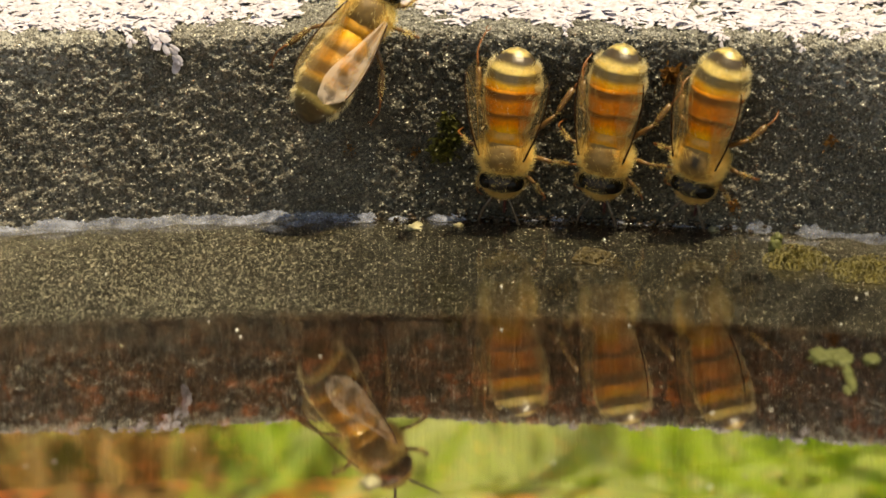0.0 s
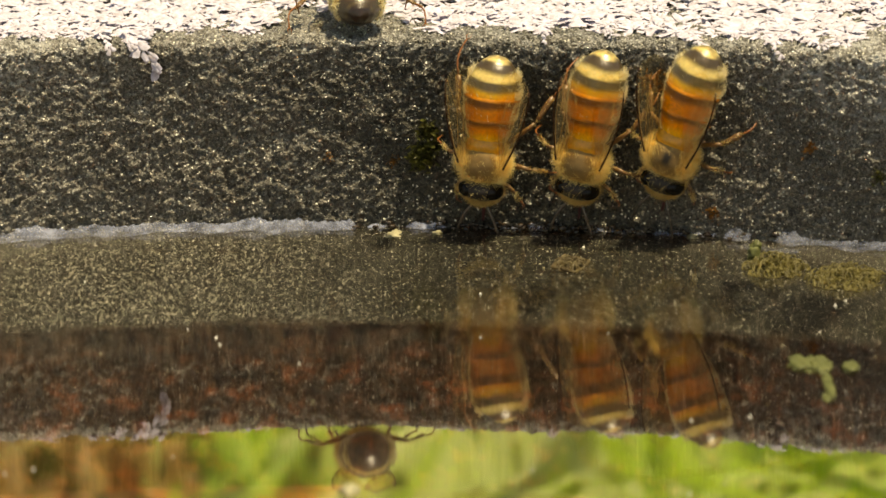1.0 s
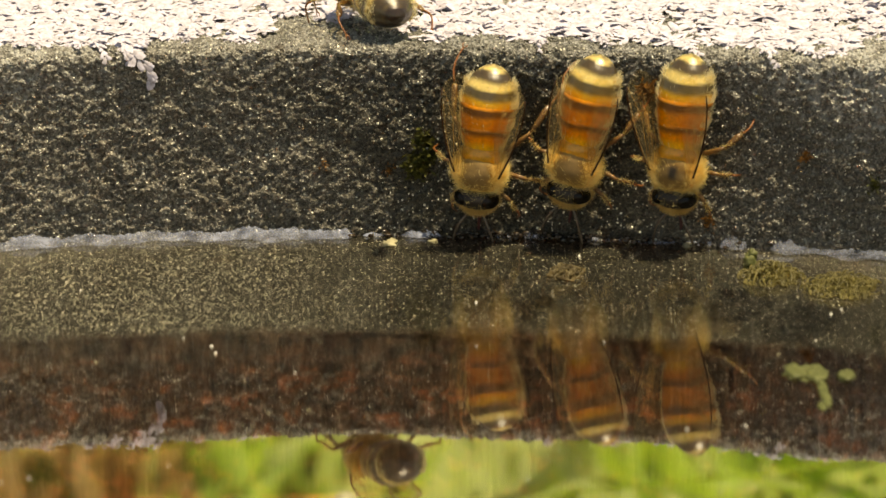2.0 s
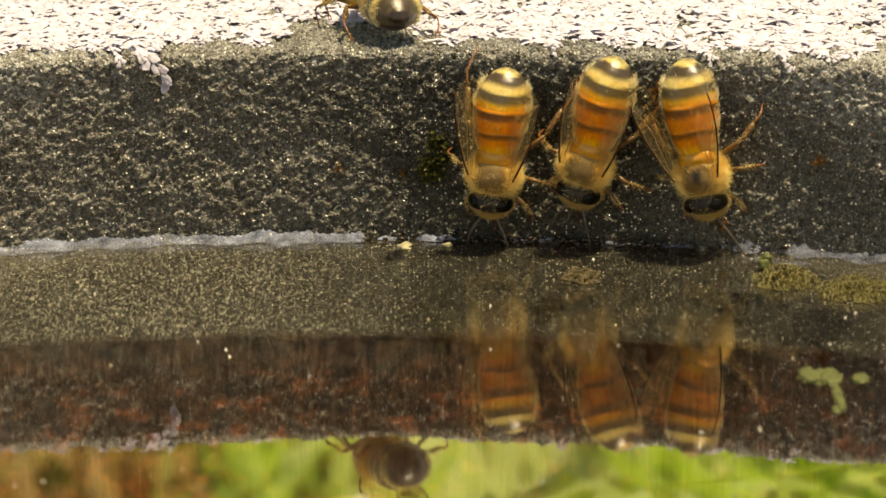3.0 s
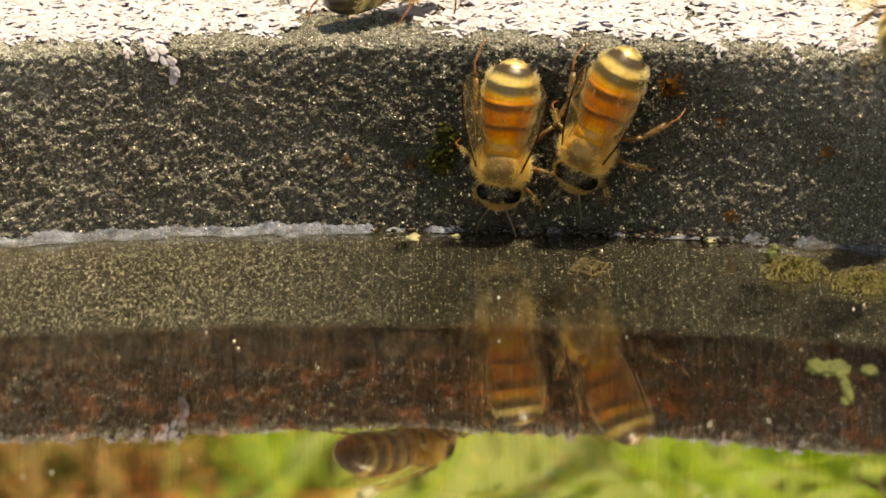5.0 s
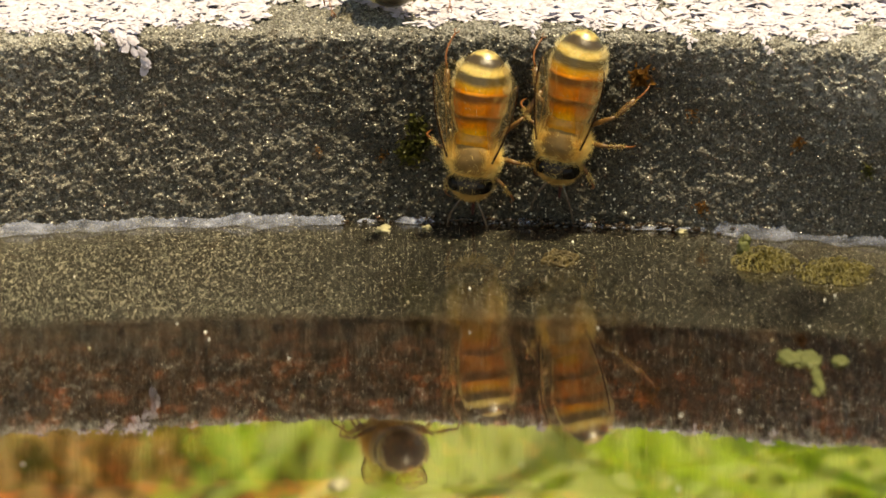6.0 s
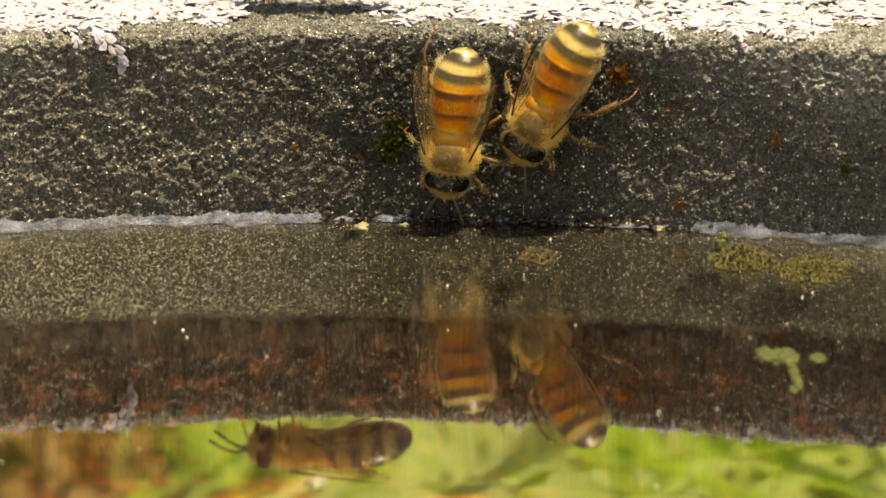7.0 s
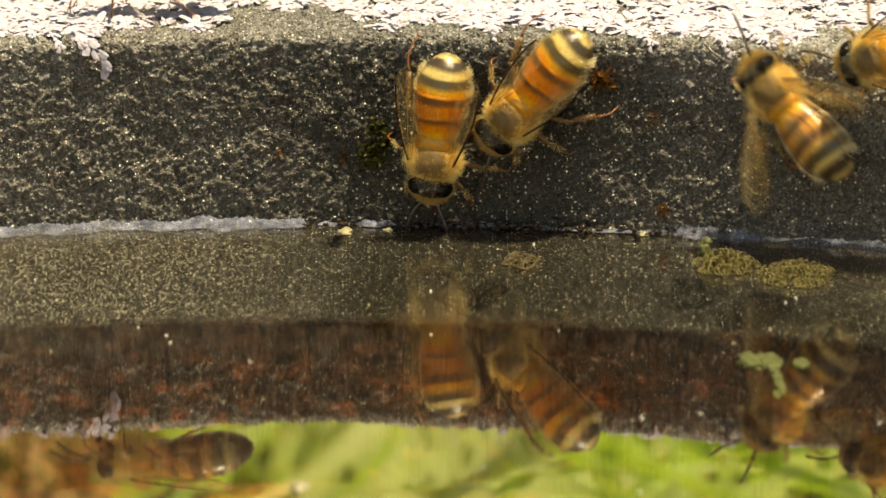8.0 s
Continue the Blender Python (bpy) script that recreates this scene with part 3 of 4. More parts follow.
def floats():
    r = random.Random(21)

    def bit(name, x, y, shape, m, label, category, group="", smooth=True, up=0.02):
        ob = new(name, build(name, *shape, m, smooth))
        ob.location = Vector((x, y, up + float(swell(y)))) * MM
        return tagged(ob, label, category, group)

    def mound(n, wide, deep, high):
        """Curled shoots and leaflets heaped in a low clump."""
        bits = []
        for _ in range(n):
            a, q = r.uniform(0, 6.283), math.sqrt(r.random())
            c = np.array([wide * q * math.cos(a), deep * q * math.sin(a), high * (1 - q * q) * r.random()])
            w0, w1, rad = r.uniform(0, 6.283), r.uniform(1.5, 4.5), r.uniform(0.18, 0.48)
            t = np.linspace(0, 1, 6)
            arc = c + np.stack([rad * np.cos(w0 + w1 * t), rad * np.sin(w0 + w1 * t) * r.choice((0.3, 1.0)), 0.25 * np.sin(w0 + 3 * t) + rad * np.sin(w0 + w1 * t) * 0.6], -1)
            arc[:, 2] = np.maximum(arc[:, 2], 0.02)
            bits.append(tube(arc, np.linspace(r.uniform(0.07, 0.15), 0.04, 6), 5, 0.6))
        v, f = tuft(r, n, (wide * 0.8, deep * 0.8), 0.45)
        v[:, 2] += high * 0.45 * np.clip(1 - (v[:, 0] / wide) ** 2 - (v[:, 1] / deep) ** 2, 0, 1)
        return join((v, f), *bits)

    bit("water_weed", 26.7, -21.5, mound(190, 2.3, 3.6, 1.0), WEED, "olive-brown clump of weed floating on water", "water weed", "floating weed", True, 0.02)
    bit("water_weed", 31.7, -26.5, mound(230, 2.8, 4.2, 0.8), WEED, "flatter olive-brown raft of weed floating on water", "water weed", "floating weed", True, 0.02)
    w = np.linspace(0, 2 * math.pi, 40)
    ring = np.stack([1.25 * np.cos(w) + 0.2 * np.sin(3 * w) + 0.1 * np.sin(7 * w), 2.7 * np.sin(w) + 0.4 * np.sin(5 * w), 0.1 + 0.1 * np.sin(2 * w)], -1)
    curl = join(tube(ring, 0.12 + 0.05 * np.sin(9 * w), 6), tube(curve_path([(-0.9, 0.6, 0.1), (0.1, -0.3, 0.15), (0.5, 0.9, 0.1), (0.9, -0.5, 0.1)], 14), 0.08, 6), mound(70, 1.1, 2.4, 0.25))
    bit("plant_fibre", 11.2, -18.1, curl, FIBRE, "curled brown shred of plant floating on water", "plant debris")
    bit("duckweed", 25.4, -18.4, join(ellipsoid((-0.15, 0.2, 0.7), (0.55, 0.6, 0.62), 12, 16, 0.7, 2), ellipsoid((0.15, -0.5, 0.25), (0.5, 0.8, 0.32), 10, 14, 0.6, 4), ellipsoid((0.05, 0.3, 1.3), (0.34, 0.35, 0.36), 10, 12, 0.7, 9)), BUD, "bright green duckweed bud on floating weed", "duckweed")
    leaf = join(ellipsoid((-0.55, 3.0, 0.05), (1.05, 2.8, 0.2), 14, 24, 0.75, 5), ellipsoid((0.6, 2.2, 0.06), (0.75, 3.2, 0.22), 14, 24, 0.6, 3), ellipsoid((0.75, -4.2, 0.0), (0.36, 5.4, 0.16), 14, 18, 0.6, 7), ellipsoid((0.35, -9.2, 0.0), (0.3, 1.5, 0.14), 8, 12, 0.5, 8))
    bit("leaf_scrap", 27.2, -61.4, leaf, BUD, "pale green scrap of leaf floating on water", "plant debris")
    for x, y, a, b, m in ((-2.2, -3.3, 0.6, 1.4, CHIP), (1.2, -3.2, 0.35, 0.7, CHIP), (20.96, -6.9, 0.42, 1.1, CHIP), (29.8, -60.0, 0.55, 1.9, BUD), (-5.1, -98.3, 0.6, 1.6, CHIP)):
        bit("floating_chip", x, y, ellipsoid((0, 0, 0.04), (a, b, 0.15), 8, 14, 0.9, x), m, "cream-coloured chip floating on water", "debris", "floating chips")
    for i in range(46):
        x, y = r.uniform(-36, 40), r.uniform(-110, -8)
        q = r.uniform(0.05, 0.12)
        bit("floating_speck", x, y, ellipsoid((0, 0, 0.03), (q, q * 2.2, 0.1), 5, 8, 0.4, i), SPECK if r.random() < 0.6 else CHIP, "tiny pale speck floating on water", "debris", "floating specks")


# ---------------- honeybees ----------------
BODY_W = ([0, .05, .12, .22, .35, .5, .63, .76, .86, .93, .975, 1.0], [1.38, 1.56, 1.72, 1.90, 2.08, 2.18, 2.17, 1.95, 1.55, 1.10, .68, .12])


def abdomen_ring(s, droop):
    w = np.interp(s, *BODY_W)
    drop, long = droop
    return np.array([0, -1.75 - 6.7 * long * s, 2.50 - drop * s * s]), w, w * 0.82


def smooth_step(a, b, v):
    t = np.clip((v - a) / (b - a), 0, 1)
    return t * t * (3 - 2 * t)


def stripe(s, warm):
    """The colour of the abdomen along its length."""
    orange, amber, yellow, dark = np.array([0.84, 0.26, 0.004]), np.array([0.90, 0.47, 0.025]), np.array([0.72, 0.54, 0.18]), np.array([0.034, 0.018, 0.008])
    c = orange + (amber - orange) * smooth_step(0.50, 0.60, s)
    if warm < 0.7:
        c = c + (yellow * 0.8 - c) * (1 - warm)
    c = c + (yellow - c) * smooth_step(0.60, 0.66, s)
    c = c + (amber - c) * (1 - smooth_step(0.03, 0.15, s))
    wide = 1.0 + 0.5 * (1 - warm)
    for a, b, k in ((0.245 - 0.055 * wide, 0.255, 0.78), (0.515 - 0.095 * wide, 0.515, 0.80), (0.735 - 0.115 * wide, 0.735, 0.90), (0.94 - 0.115 * wide, 0.94, 0.95), (0.98 if warm > 0.5 else 0.925, 1.2, 0.7 if warm > 0.5 else 1.0)):
        m = k * smooth_step(a - 0.04, a + 0.035, s) * (1 - smooth_step(b - 0.014, b + 0.010, s))
        c = c + (dark - c) * m
    return c


CUTS = (0.0, 0.262, 0.525, 0.745, 0.945, 0.975, 1.0)


def tergite(i, droop, warm):
    """One ring of the abdomen, lapping over the next."""
    a, b = CUTS[i], min(1.0, CUTS[i + 1] + 0.012)
    n, m = max(6, int((b - a) * 46)), 30
    v, c = [], []
    for k in range(n + 1):
        s = a + (b - a) * k / n
        p, w, h = abdomen_ring(s, droop)
        g = 1.0 + 0.028 * (k / n) ** 2 - (0.03 if k == n else 0)
        for q in np.linspace(0, 2 * math.pi, m, endpoint=False):
            v.append(p + np.array([w * g * math.sin(q), 0, h * g * math.cos(q)]))
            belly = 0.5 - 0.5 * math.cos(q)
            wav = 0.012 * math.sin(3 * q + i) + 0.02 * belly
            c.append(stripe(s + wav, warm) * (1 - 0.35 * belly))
    f = [tuple(q) for q in grid_faces(n + 1, m, True).tolist()]
    if i == 5:
        f.append(tuple(range(n * m, (n + 1) * m)))
    return (np.array(v), f), np.array(c)


def hairs(r, n, centre, radii, length, keep, lean=(0, -0.4, 0), width=0.026):
    """Short tapering hairs that stand out of an oval body."""
    v, f = [], []
    centre, radii, lean = np.array(centre), np.array(radii), np.array(lean)
    while len(f) < n:
        d = np.array([r.gauss(0, 1) for _ in range(3)])
        d /= np.linalg.norm(d)
        if not keep(d, r):
            continue
        p = centre + d * radii * 0.98
        o = d / radii
        o = o / np.linalg.norm(o) + lean + np.array([r.gauss(0, 0.28) for _ in range(3)])
        o /= np.linalg.norm(o)
        l = length * r.uniform(0.45, 1.25)
        e = np.cross(o, [r.gauss(0, 1) for _ in range(3)])
        e *= width * 0.5 / (np.linalg.norm(e) + 1e-6)
        k = len(v)
        v += [p - e, p + e, p + o * l + np.array([0, -0.12 * l, 0])]
        f.append((k, k + 1, k + 2))
    return np.array(v), f


def abdomen_hairs(r, n, droop):
    v, f = [], []
    for _ in range(n):
        i = r.choice((0, 0, 1, 1, 2, 2, 3, 3))
        s = CUTS[i] + abs(r.gauss(0, 0.04)) if r.random() < 0.6 else r.uniform(0.02, 0.85)
        q = r.choice((-1, 1)) * (r.uniform(1.05, 2.3) if r.random() < 0.95 else r.uniform(0, 3.14))
        p, w, h = abdomen_ring(s, droop)
        o = np.array([math.sin(q), 0, math.cos(q)])
        p = p + np.array([w, 0, h]) * o
        o = o * 0.7 + np.array([r.gauss(0, 0.2), -1.0, r.gauss(0, 0.2)])
        o /= np.linalg.norm(o)
        e = np.cross(o, [r.gauss(0, 1) for _ in range(3)])
        e *= 0.02 / (np.linalg.norm(e) + 1e-6)
        k = len(v)
        v += [p - e, p + e, p + o * r.uniform(0.25, 0.55)]
        f.append((k, k + 1, k + 2))
    return np.array(v), f


FORE = ([0, .1, .25, .45, .62, .75, .85, .92, .97, 1.0], [.35, .7, 1.3, 2.0, 2.5, 2.6, 2.35, 1.85, 1.15, .1])
HIND = ([0, .12, .35, .6, .8, .93, 1.0], [.3, .9, 1.6, 1.75, 1.5, 1.0, .3])


def wing_at(u, v, length, chord, side):
    w = float(np.interp(u, *chord))
    lead = 0.30 * math.sin(math.pi * min(1, u * 1.02)) - 0.5 * u ** 3 - 1.1 * max(0.0, (u - 0.8) / 0.2) ** 2.5
    z = 0.16 * math.sin(v * 9 + 2 * u) * (1 - 0.5 * u) * min(1, 4 * v) + 0.35 * v * (1 - v) - 0.25 * u * u
    return (side * (lead - v * w), -u * length, z)


def wing_pose(at, side, spread, dip, roll):
    m = Euler((radians(dip), radians(roll * side), radians(spread * side))).to_matrix().to_4x4()
    m.translation = Vector(at) * MM
    return m


def wing(parent, name, side, length, chord, at, spread, dip, roll, label, skin):
    nu, nv = 26, 11
    p = np.array([wing_at(u, v, length, chord, side) for u in np.linspace(0, 1, nu) for v in np.linspace(0, 1, nv)])
    ob = part(name, (p, grid_faces(nu, nv).tolist()), skin, parent, label, at)
    ob.matrix_basis = wing_pose(at, side, spread, dip, roll)
    lines = [([(u, 0.0) for u in np.linspace(0, 0.86, 12)], 0.09), ([(u, 0.16 - 0.1 * u) for u in np.linspace(0.05, 0.7, 9)], 0.024),
             ([(0.05, 0.3), (0.3, 0.42), (0.55, 0.40), (0.72, 0.22), (0.85, 0.05)], 0.024), ([(0.08, 0.6), (0.35, 0.72), (0.6, 0.70), (0.8, 0.62)], 0.022),
             ([(0.3, 0.42), (0.36, 0.72)], 0.018), ([(0.52, 0.40), (0.57, 0.70)], 0.018), ([(0.56, 0.08), (0.6, 0.38)], 0.018), ([(0.72, 0.22), (0.8, 0.62)], 0.018)]
    vs = []
    for line, rad in lines if name == "forewing" else lines[2:4]:
        path = np.array([wing_at(u, v, length, chord, side) for u, v in line]) + np.array([0, 0, 0.02])
        vs.append(tube(path, np.linspace(rad, rad * 0.6, len(path)), 5))
    if name == "forewing":
        part("costa", vs.pop(0), VEIN, ob, "dark leading vein")
    part("venation", join(*vs), VEIN_PALE, ob, "shiny amber wing veins")
    return ob


def leg(parent, r, side, hip, foot, stout, knee_up, hue):
    """Hip, knee and ankle bend outwards; the foot stands on the ground."""
    hip, foot = np.array(hip, float), np.array(foot, float)
    d = foot - hip
    out = np.array([side, 0, 0])
    knee = 0.34 * d + out * 0.95 + np.array([0, 0, knee_up])
    ankle = 0.66 * d + out * 0.75 + np.array([0, 0, 0.75 * knee_up])
    col = np.array([0.11, 0.055, 0.018]) * hue
    up = tube([0 * d, 0.25 * knee, 0.7 * knee, knee], [0.16, 0.22, 0.19, 0.13], 8)
    t0, t1 = knee + (ankle - knee) * 0.3, knee + (ankle - knee) * 0.75
    lo = tube([knee, t0, t1, ankle], [0.11, 0.14 * stout, 0.18 * stout, 0.13 * stout], 8, 0.5)
    fuzz_v, fuzz_f = [], []
    for _ in range(280):
        t = r.random()
        base = knee * t if r.random() < 0.4 else knee + (ankle - knee) * t
        o = np.array([r.gauss(0, 1) for _ in range(3)])
        o = 0.40 * o / np.linalg.norm(o) * r.uniform(0.6, 1.3)
        k = len(fuzz_v)
        e = np.cross(o, (0.3, 0.5, 0.8)) * 0.05
        fuzz_v += [base - e, base + e, base + o + 0.2 * (ankle - knee) / 3]
        fuzz_f.append((k, k + 1, k + 2))
    sh = join(up, lo)
    c = np.tile(col, (len(sh[0]), 1))
    c[len(up[0]):] *= 0.9
    ob = part("leg", sh, LEG, parent, "", hip, True, c)
    part("leg_hair", (np.array(fuzz_v), fuzz_f), HAIR, ob, "short pale leg hairs", None, False)
    path = [ankle]
    n = 5
    for i in range(1, n + 1):
        path.append(ankle + (d - ankle) * i / n + np.array([0.3 * side, 0, 0.3]) * math.sin(math.pi * i / n))
    pts, rad = [], []
    for i in range(n):
        pts += [path[i], path[i] * 0.2 + path[i + 1] * 0.8]
        rad += [0.075 - 0.006 * i, 0.115 - 0.009 * i]
    pts.append(path[-1])
    rad.append(0.06)
    fwd = (path[-1] - path[-2])
    fwd = fwd / np.linalg.norm(fwd)
    sd = np.cross(fwd, (0, 0, 1))
    claws = [tube([path[-1], path[-1] + fwd * 0.25 + sd * 0.22 * k, path[-1] + fwd * 0.45 + sd * 0.16 * k - np.array([0, 0, 0.15])], [0.06, 0.05, 0.02], 5) for k in (-1, 1)]
    sh = join(tube(pts, rad, 6), *claws)
    part("tarsus", sh, LEG, ob, "reddish-brown foot joints", None, True, np.tile(np.array([0.15, 0.052, 0.014]) * hue, (len(sh[0]), 1)))
    return ob


FEET = {"front": (2.4, 3.6), "mid": (4.3, 0.6), "hind": (3.4, -5.2)}


def honeybee(label, seed, warm=1.0, spread=(11, 11), feet=None, droop=0.55, head=0.0, tongue=True, antenna=1.0, bald=0.0, lift=-9.0, skin=None, long=1.0):
    """A worker bee along +y with its back up; its base is the ground under the thorax."""
    r = random.Random(seed)
    droop = (droop, long)
    bee = thing("honeybee", label, "bee", "honeybees")
    tan, dusk = np.array([0.66, 0.40, 0.10]), np.array([0.15, 0.088, 0.026])
    v, f = ellipsoid((0, 0.1, 2.55), (1.9, 1.8, 1.6), 24, 32, 0.05, seed)
    top = np.exp(-((v[:, 0] / 1.35) ** 6 + ((v[:, 1] - 0.1) / 1.4) ** 6)) * (v[:, 2] > 2.6)
    coat = tan + (dusk - tan) * (top * 0.95)[:, None]
    if bald >= 1.0:
        worn = np.exp(-((v[:, 0] + 0.15) / 0.36) ** 4 - ((v[:, 1] + 0.1) / 0.55) ** 4) * (v[:, 2] > 2.6)
        coat = coat * (1 - 0.95 * worn)[:, None]
    thorax = part("thorax", (v, f), THORAX, bee, "", None, True, coat)
    part("fur", hairs(r, 11000, (0, 0.1, 2.55), (1.9, 1.8, 1.6), 0.74,
                      lambda d, q: not (d[1] < -0.45 and d[2] > 0.25 and abs(d[0]) < 0.75) and q.random() < 1.0 - (0.985 + 0.01 * bald) * math.exp(-((d[0] / 0.74) ** 6 + (d[1] / 0.80) ** 6)) * (d[2] > 0)), HAIR, thorax, "dense golden fur", None, False)
    scut = ellipsoid((0, -1.35, 2.95), (1.6, 1.0, 0.9), 8, 14)
    part("scutellum", scut, CUTICLE, thorax, "amber plate between the wings", None, True, np.tile([0.62, 0.29, 0.025], (len(scut[0]), 1)))
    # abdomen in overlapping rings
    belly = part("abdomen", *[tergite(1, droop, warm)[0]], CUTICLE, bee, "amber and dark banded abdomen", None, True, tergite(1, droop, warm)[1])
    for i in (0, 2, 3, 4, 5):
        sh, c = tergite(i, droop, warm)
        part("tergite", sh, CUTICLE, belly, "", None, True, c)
    part("fringe", abdomen_hairs(r, 2800, droop), HAIR_PALE, belly, "pale hair fringe along the bands", None, False)
    # head, bent down
    hd = ellipsoid((0, 0, 0), (1.75, 1.0, 1.6), 16, 22)
    m = np.array(Euler((radians(-4 + head), 0, 0)).to_matrix())
    mid = np.array([0, 2.12, 2.45])
    put = lambda sh: (np.asarray(sh[0]) @ m.T, sh[1])
    c = np.tile([0.010, 0.006, 0.003], (len(hd[0]), 1))
    skull = part("head", put(hd), THORAX, bee, "dark furry head", mid, True, c)
    for k in (-1, 1):
        part("eye", put(ellipsoid((1.13 * k, 0.06, 0.52), (0.58, 0.62, 1.02), 14, 16, 0, 0, (0, -24 * k, 0))), EYE_BLACK, skull, "glossy black compound eye")
        base = np.array([0.35 * k, 0.95, -0.15])
        a = antenna
        ob = part("antenna", put(tube(curve_path([base, base + (0.45 * k, 0.8 * a, 0.25), base + (0.9 * k, 1.5 * a, 0.35), base + (1.25 * k, 2.6 * a, -0.1), base + (1.4 * k, 3.5 * a, -0.6)], 16), np.linspace(0.13, 0.10, 16), 7)), HORN, skull, "dark jointed antenna")
    part("face_hair", put(hairs(r, 3000, (0, 0, 0), (1.72, 1.05, 1.55), 0.45, lambda d, q: (d[1] > 0.55 and d[2] < 0.3) or (abs(d[0]) < 0.4 and d[2] < 0.3 and q.random() < 0.35) or (abs(d[0]) > 0.85 and d[2] < 0.1 and q.random() < 0.35), (0, 0.25, 0.1))), HAIR_FACE, skull, "golden face hair", None, False)
    part("crown_fur", put(hairs(r, 160, (0, 0, 0), (1.75, 1.0, 1.6), 0.3, lambda d, q: d[2] > 0.2 and abs(d[0]) < 0.5, (0, 0.2, -0.3))), HAIR, skull, "sparse fur on the crown", None, False)
    part("muzzle_fur", put(hairs(r, 2600, (0, 0.22, -0.15), (1.38, 1.12, 1.35), 0.45, lambda d, q: d[2] < 0.95 and abs(d[0]) < 0.9 and (d[1] > 0.08 or (abs(d[0]) < 0.45 and d[1] > -0.35 and q.random() < 0.3)) and q.random() < 0.45 + 0.55 * (d[1] > 0.45), (0, 0.2, 0.25))), HAIR_FACE, skull, "golden fur round the muzzle", None, False)
    part("jaw", put(join(ellipsoid((0.3, 0.75, -1.45), (0.3, 0.28, 0.5), 8, 10), ellipsoid((-0.3, 0.75, -1.45), (0.3, 0.28, 0.5), 8, 10))), TONGUE, skull, "reddish jaws")
    if tongue:
        part("tongue", tube(curve_path([(0, 0.7, -1.3), (0, 1.5, -1.7), (0, 2.4, -2.0), (0, 3.1, -2.1)], 10), np.linspace(0.24, 0.10, 10), 8), TONGUE, skull, "dark red tongue reaching for water")
    # wings
    wings = []
    for k, sp in zip((-1, 1), spread):
        wings.append((wing(bee, "hindwing", k, 5.9, HIND, (1.60 * k, -0.45, 3.62), sp * 1.05 - 3, lift + 3, 10, "clear smaller hindwing", WING_CLEAR), (1.60 * k, -0.45, 3.62), k, lift + 3))
        wings.append((wing(bee, "forewing", k, 8.0, FORE, (1.78 * k, 0.1, 3.85), sp, lift, 8, "clear amber-veined forewing", skin if skin and k > 0 else WING), (1.78 * k, 0.1, 3.85), k, lift))
    # legs
    legs = []
    for k in (-1, 1):
        for pair, hip, st, up in (("front", (0.85, 1.3, 1.4), 0.8, 0.9), ("mid", (1.15, 0.1, 1.25), 0.9, 1.1), ("hind", (1.15, -1.1, 1.3), 1.5, 0.9)):
            x, y = (feet or {}).get((pair, k), FEET[pair])
            z = (feet or {}).get((pair, k, "z"), 0.05)
            legs.append(leg(bee, r, k, (hip[0] * k, hip[1], hip[2]), (x * k, y, z), st, up, 1.5))
    return bee, legs, wings


def on_wall(x, z, turn, out=0.3, tip=2.0, bank=0.0):
    """A bee on the upright wall; turn: degrees from head-down towards the right, tip: tail away from the wall."""
    a = radians(turn)
    ahead = Vector((math.sin(a), 0, -math.cos(a)))
    slope = -0.1725 - 0.0119 * max(-40, min(40, x))
    back = Vector((slope, -1, 0)).normalized()
    ahead = (ahead - back * ahead.dot(back)).normalized()
    side = ahead.cross(back)
    m = Matrix((side, ahead, back)).transposed().to_4x4()
    m = m @ pose(0, 0, 0, -tip, bank, 0)
    m.translation = (Vector((x, float(wall_y(x)) - 2.25 - out, z)) - back * 2.55 - ahead * 0.24) * MM
    return m


def on_rim(x, deep, turn, nose_up=0.0, high=16.0):
    """A bee on the rim's top; turn: degrees from facing away towards the left."""
    m = pose(0, 0, 0, 0, 0, turn) @ pose(0, 0, 0, nose_up, 0, 0)
    m.translation = Vector((x, float(wall_y(x)) + deep, high)) * MM
    return m


# ---------------- greenery behind the trough ----------------
def blade(r, length, width, bend, fold):
    n = 9
    v, f = [], []
    for i in range(n):
        t = i / (n - 1)
        w = width * math.sin(math.pi * min(0.98, 0.12 + 0.86 * t)) ** 0.8
        y, z = bend * length * t * t, length * t * (1 - 0.25 * bend * t)
        v += [(-w / 2, y + fold * w, z), (0, y, z), (w / 2, y + fold * w, z)]
    for i in range(n - 1):
        for j in (0, 1):
            f.append((i * 3 + j, i * 3 + j + 1, i * 3 + j + 4, i * 3 + j + 3))
    return np.array(v), f


def plant(x, y, n, high, wide, m, seed, label, category):
    r = random.Random(seed)
    ob = thing(category.replace(" ", "_"), label, category, "plants behind the trough")
    ob.location = Vector((x, y, -157)) * MM
    part("crown", ellipsoid((0, 0, 3), (12, 12, 9), 8, 12, 0.3, seed), SOIL, ob, "earthy crown of the plant")
    for i in range(n):
        v, f = blade(r, high * r.uniform(0.6, 1.2), wide * r.uniform(0.6, 1.3), r.uniform(0.5, 1.2), r.uniform(0.05, 0.25))
        lf = part("leaf", (v, f), m, ob, "", (r.gauss(0, 8), r.gauss(0, 8), 4))
        lf.rotation_euler = (r.gauss(-0.15, 0.12), r.gauss(0, 0.25), r.gauss(0, 0.6))
    return ob


def bank_z(x, y):
    """A mound behind the trough that runs out on all sides."""
    rise = max(0.0, min(y - 200, 1900 - y)) * 0.86
    return -158 + min(rise, 640) * max(0.0, 1 - (abs(x) / 1600) ** 4)


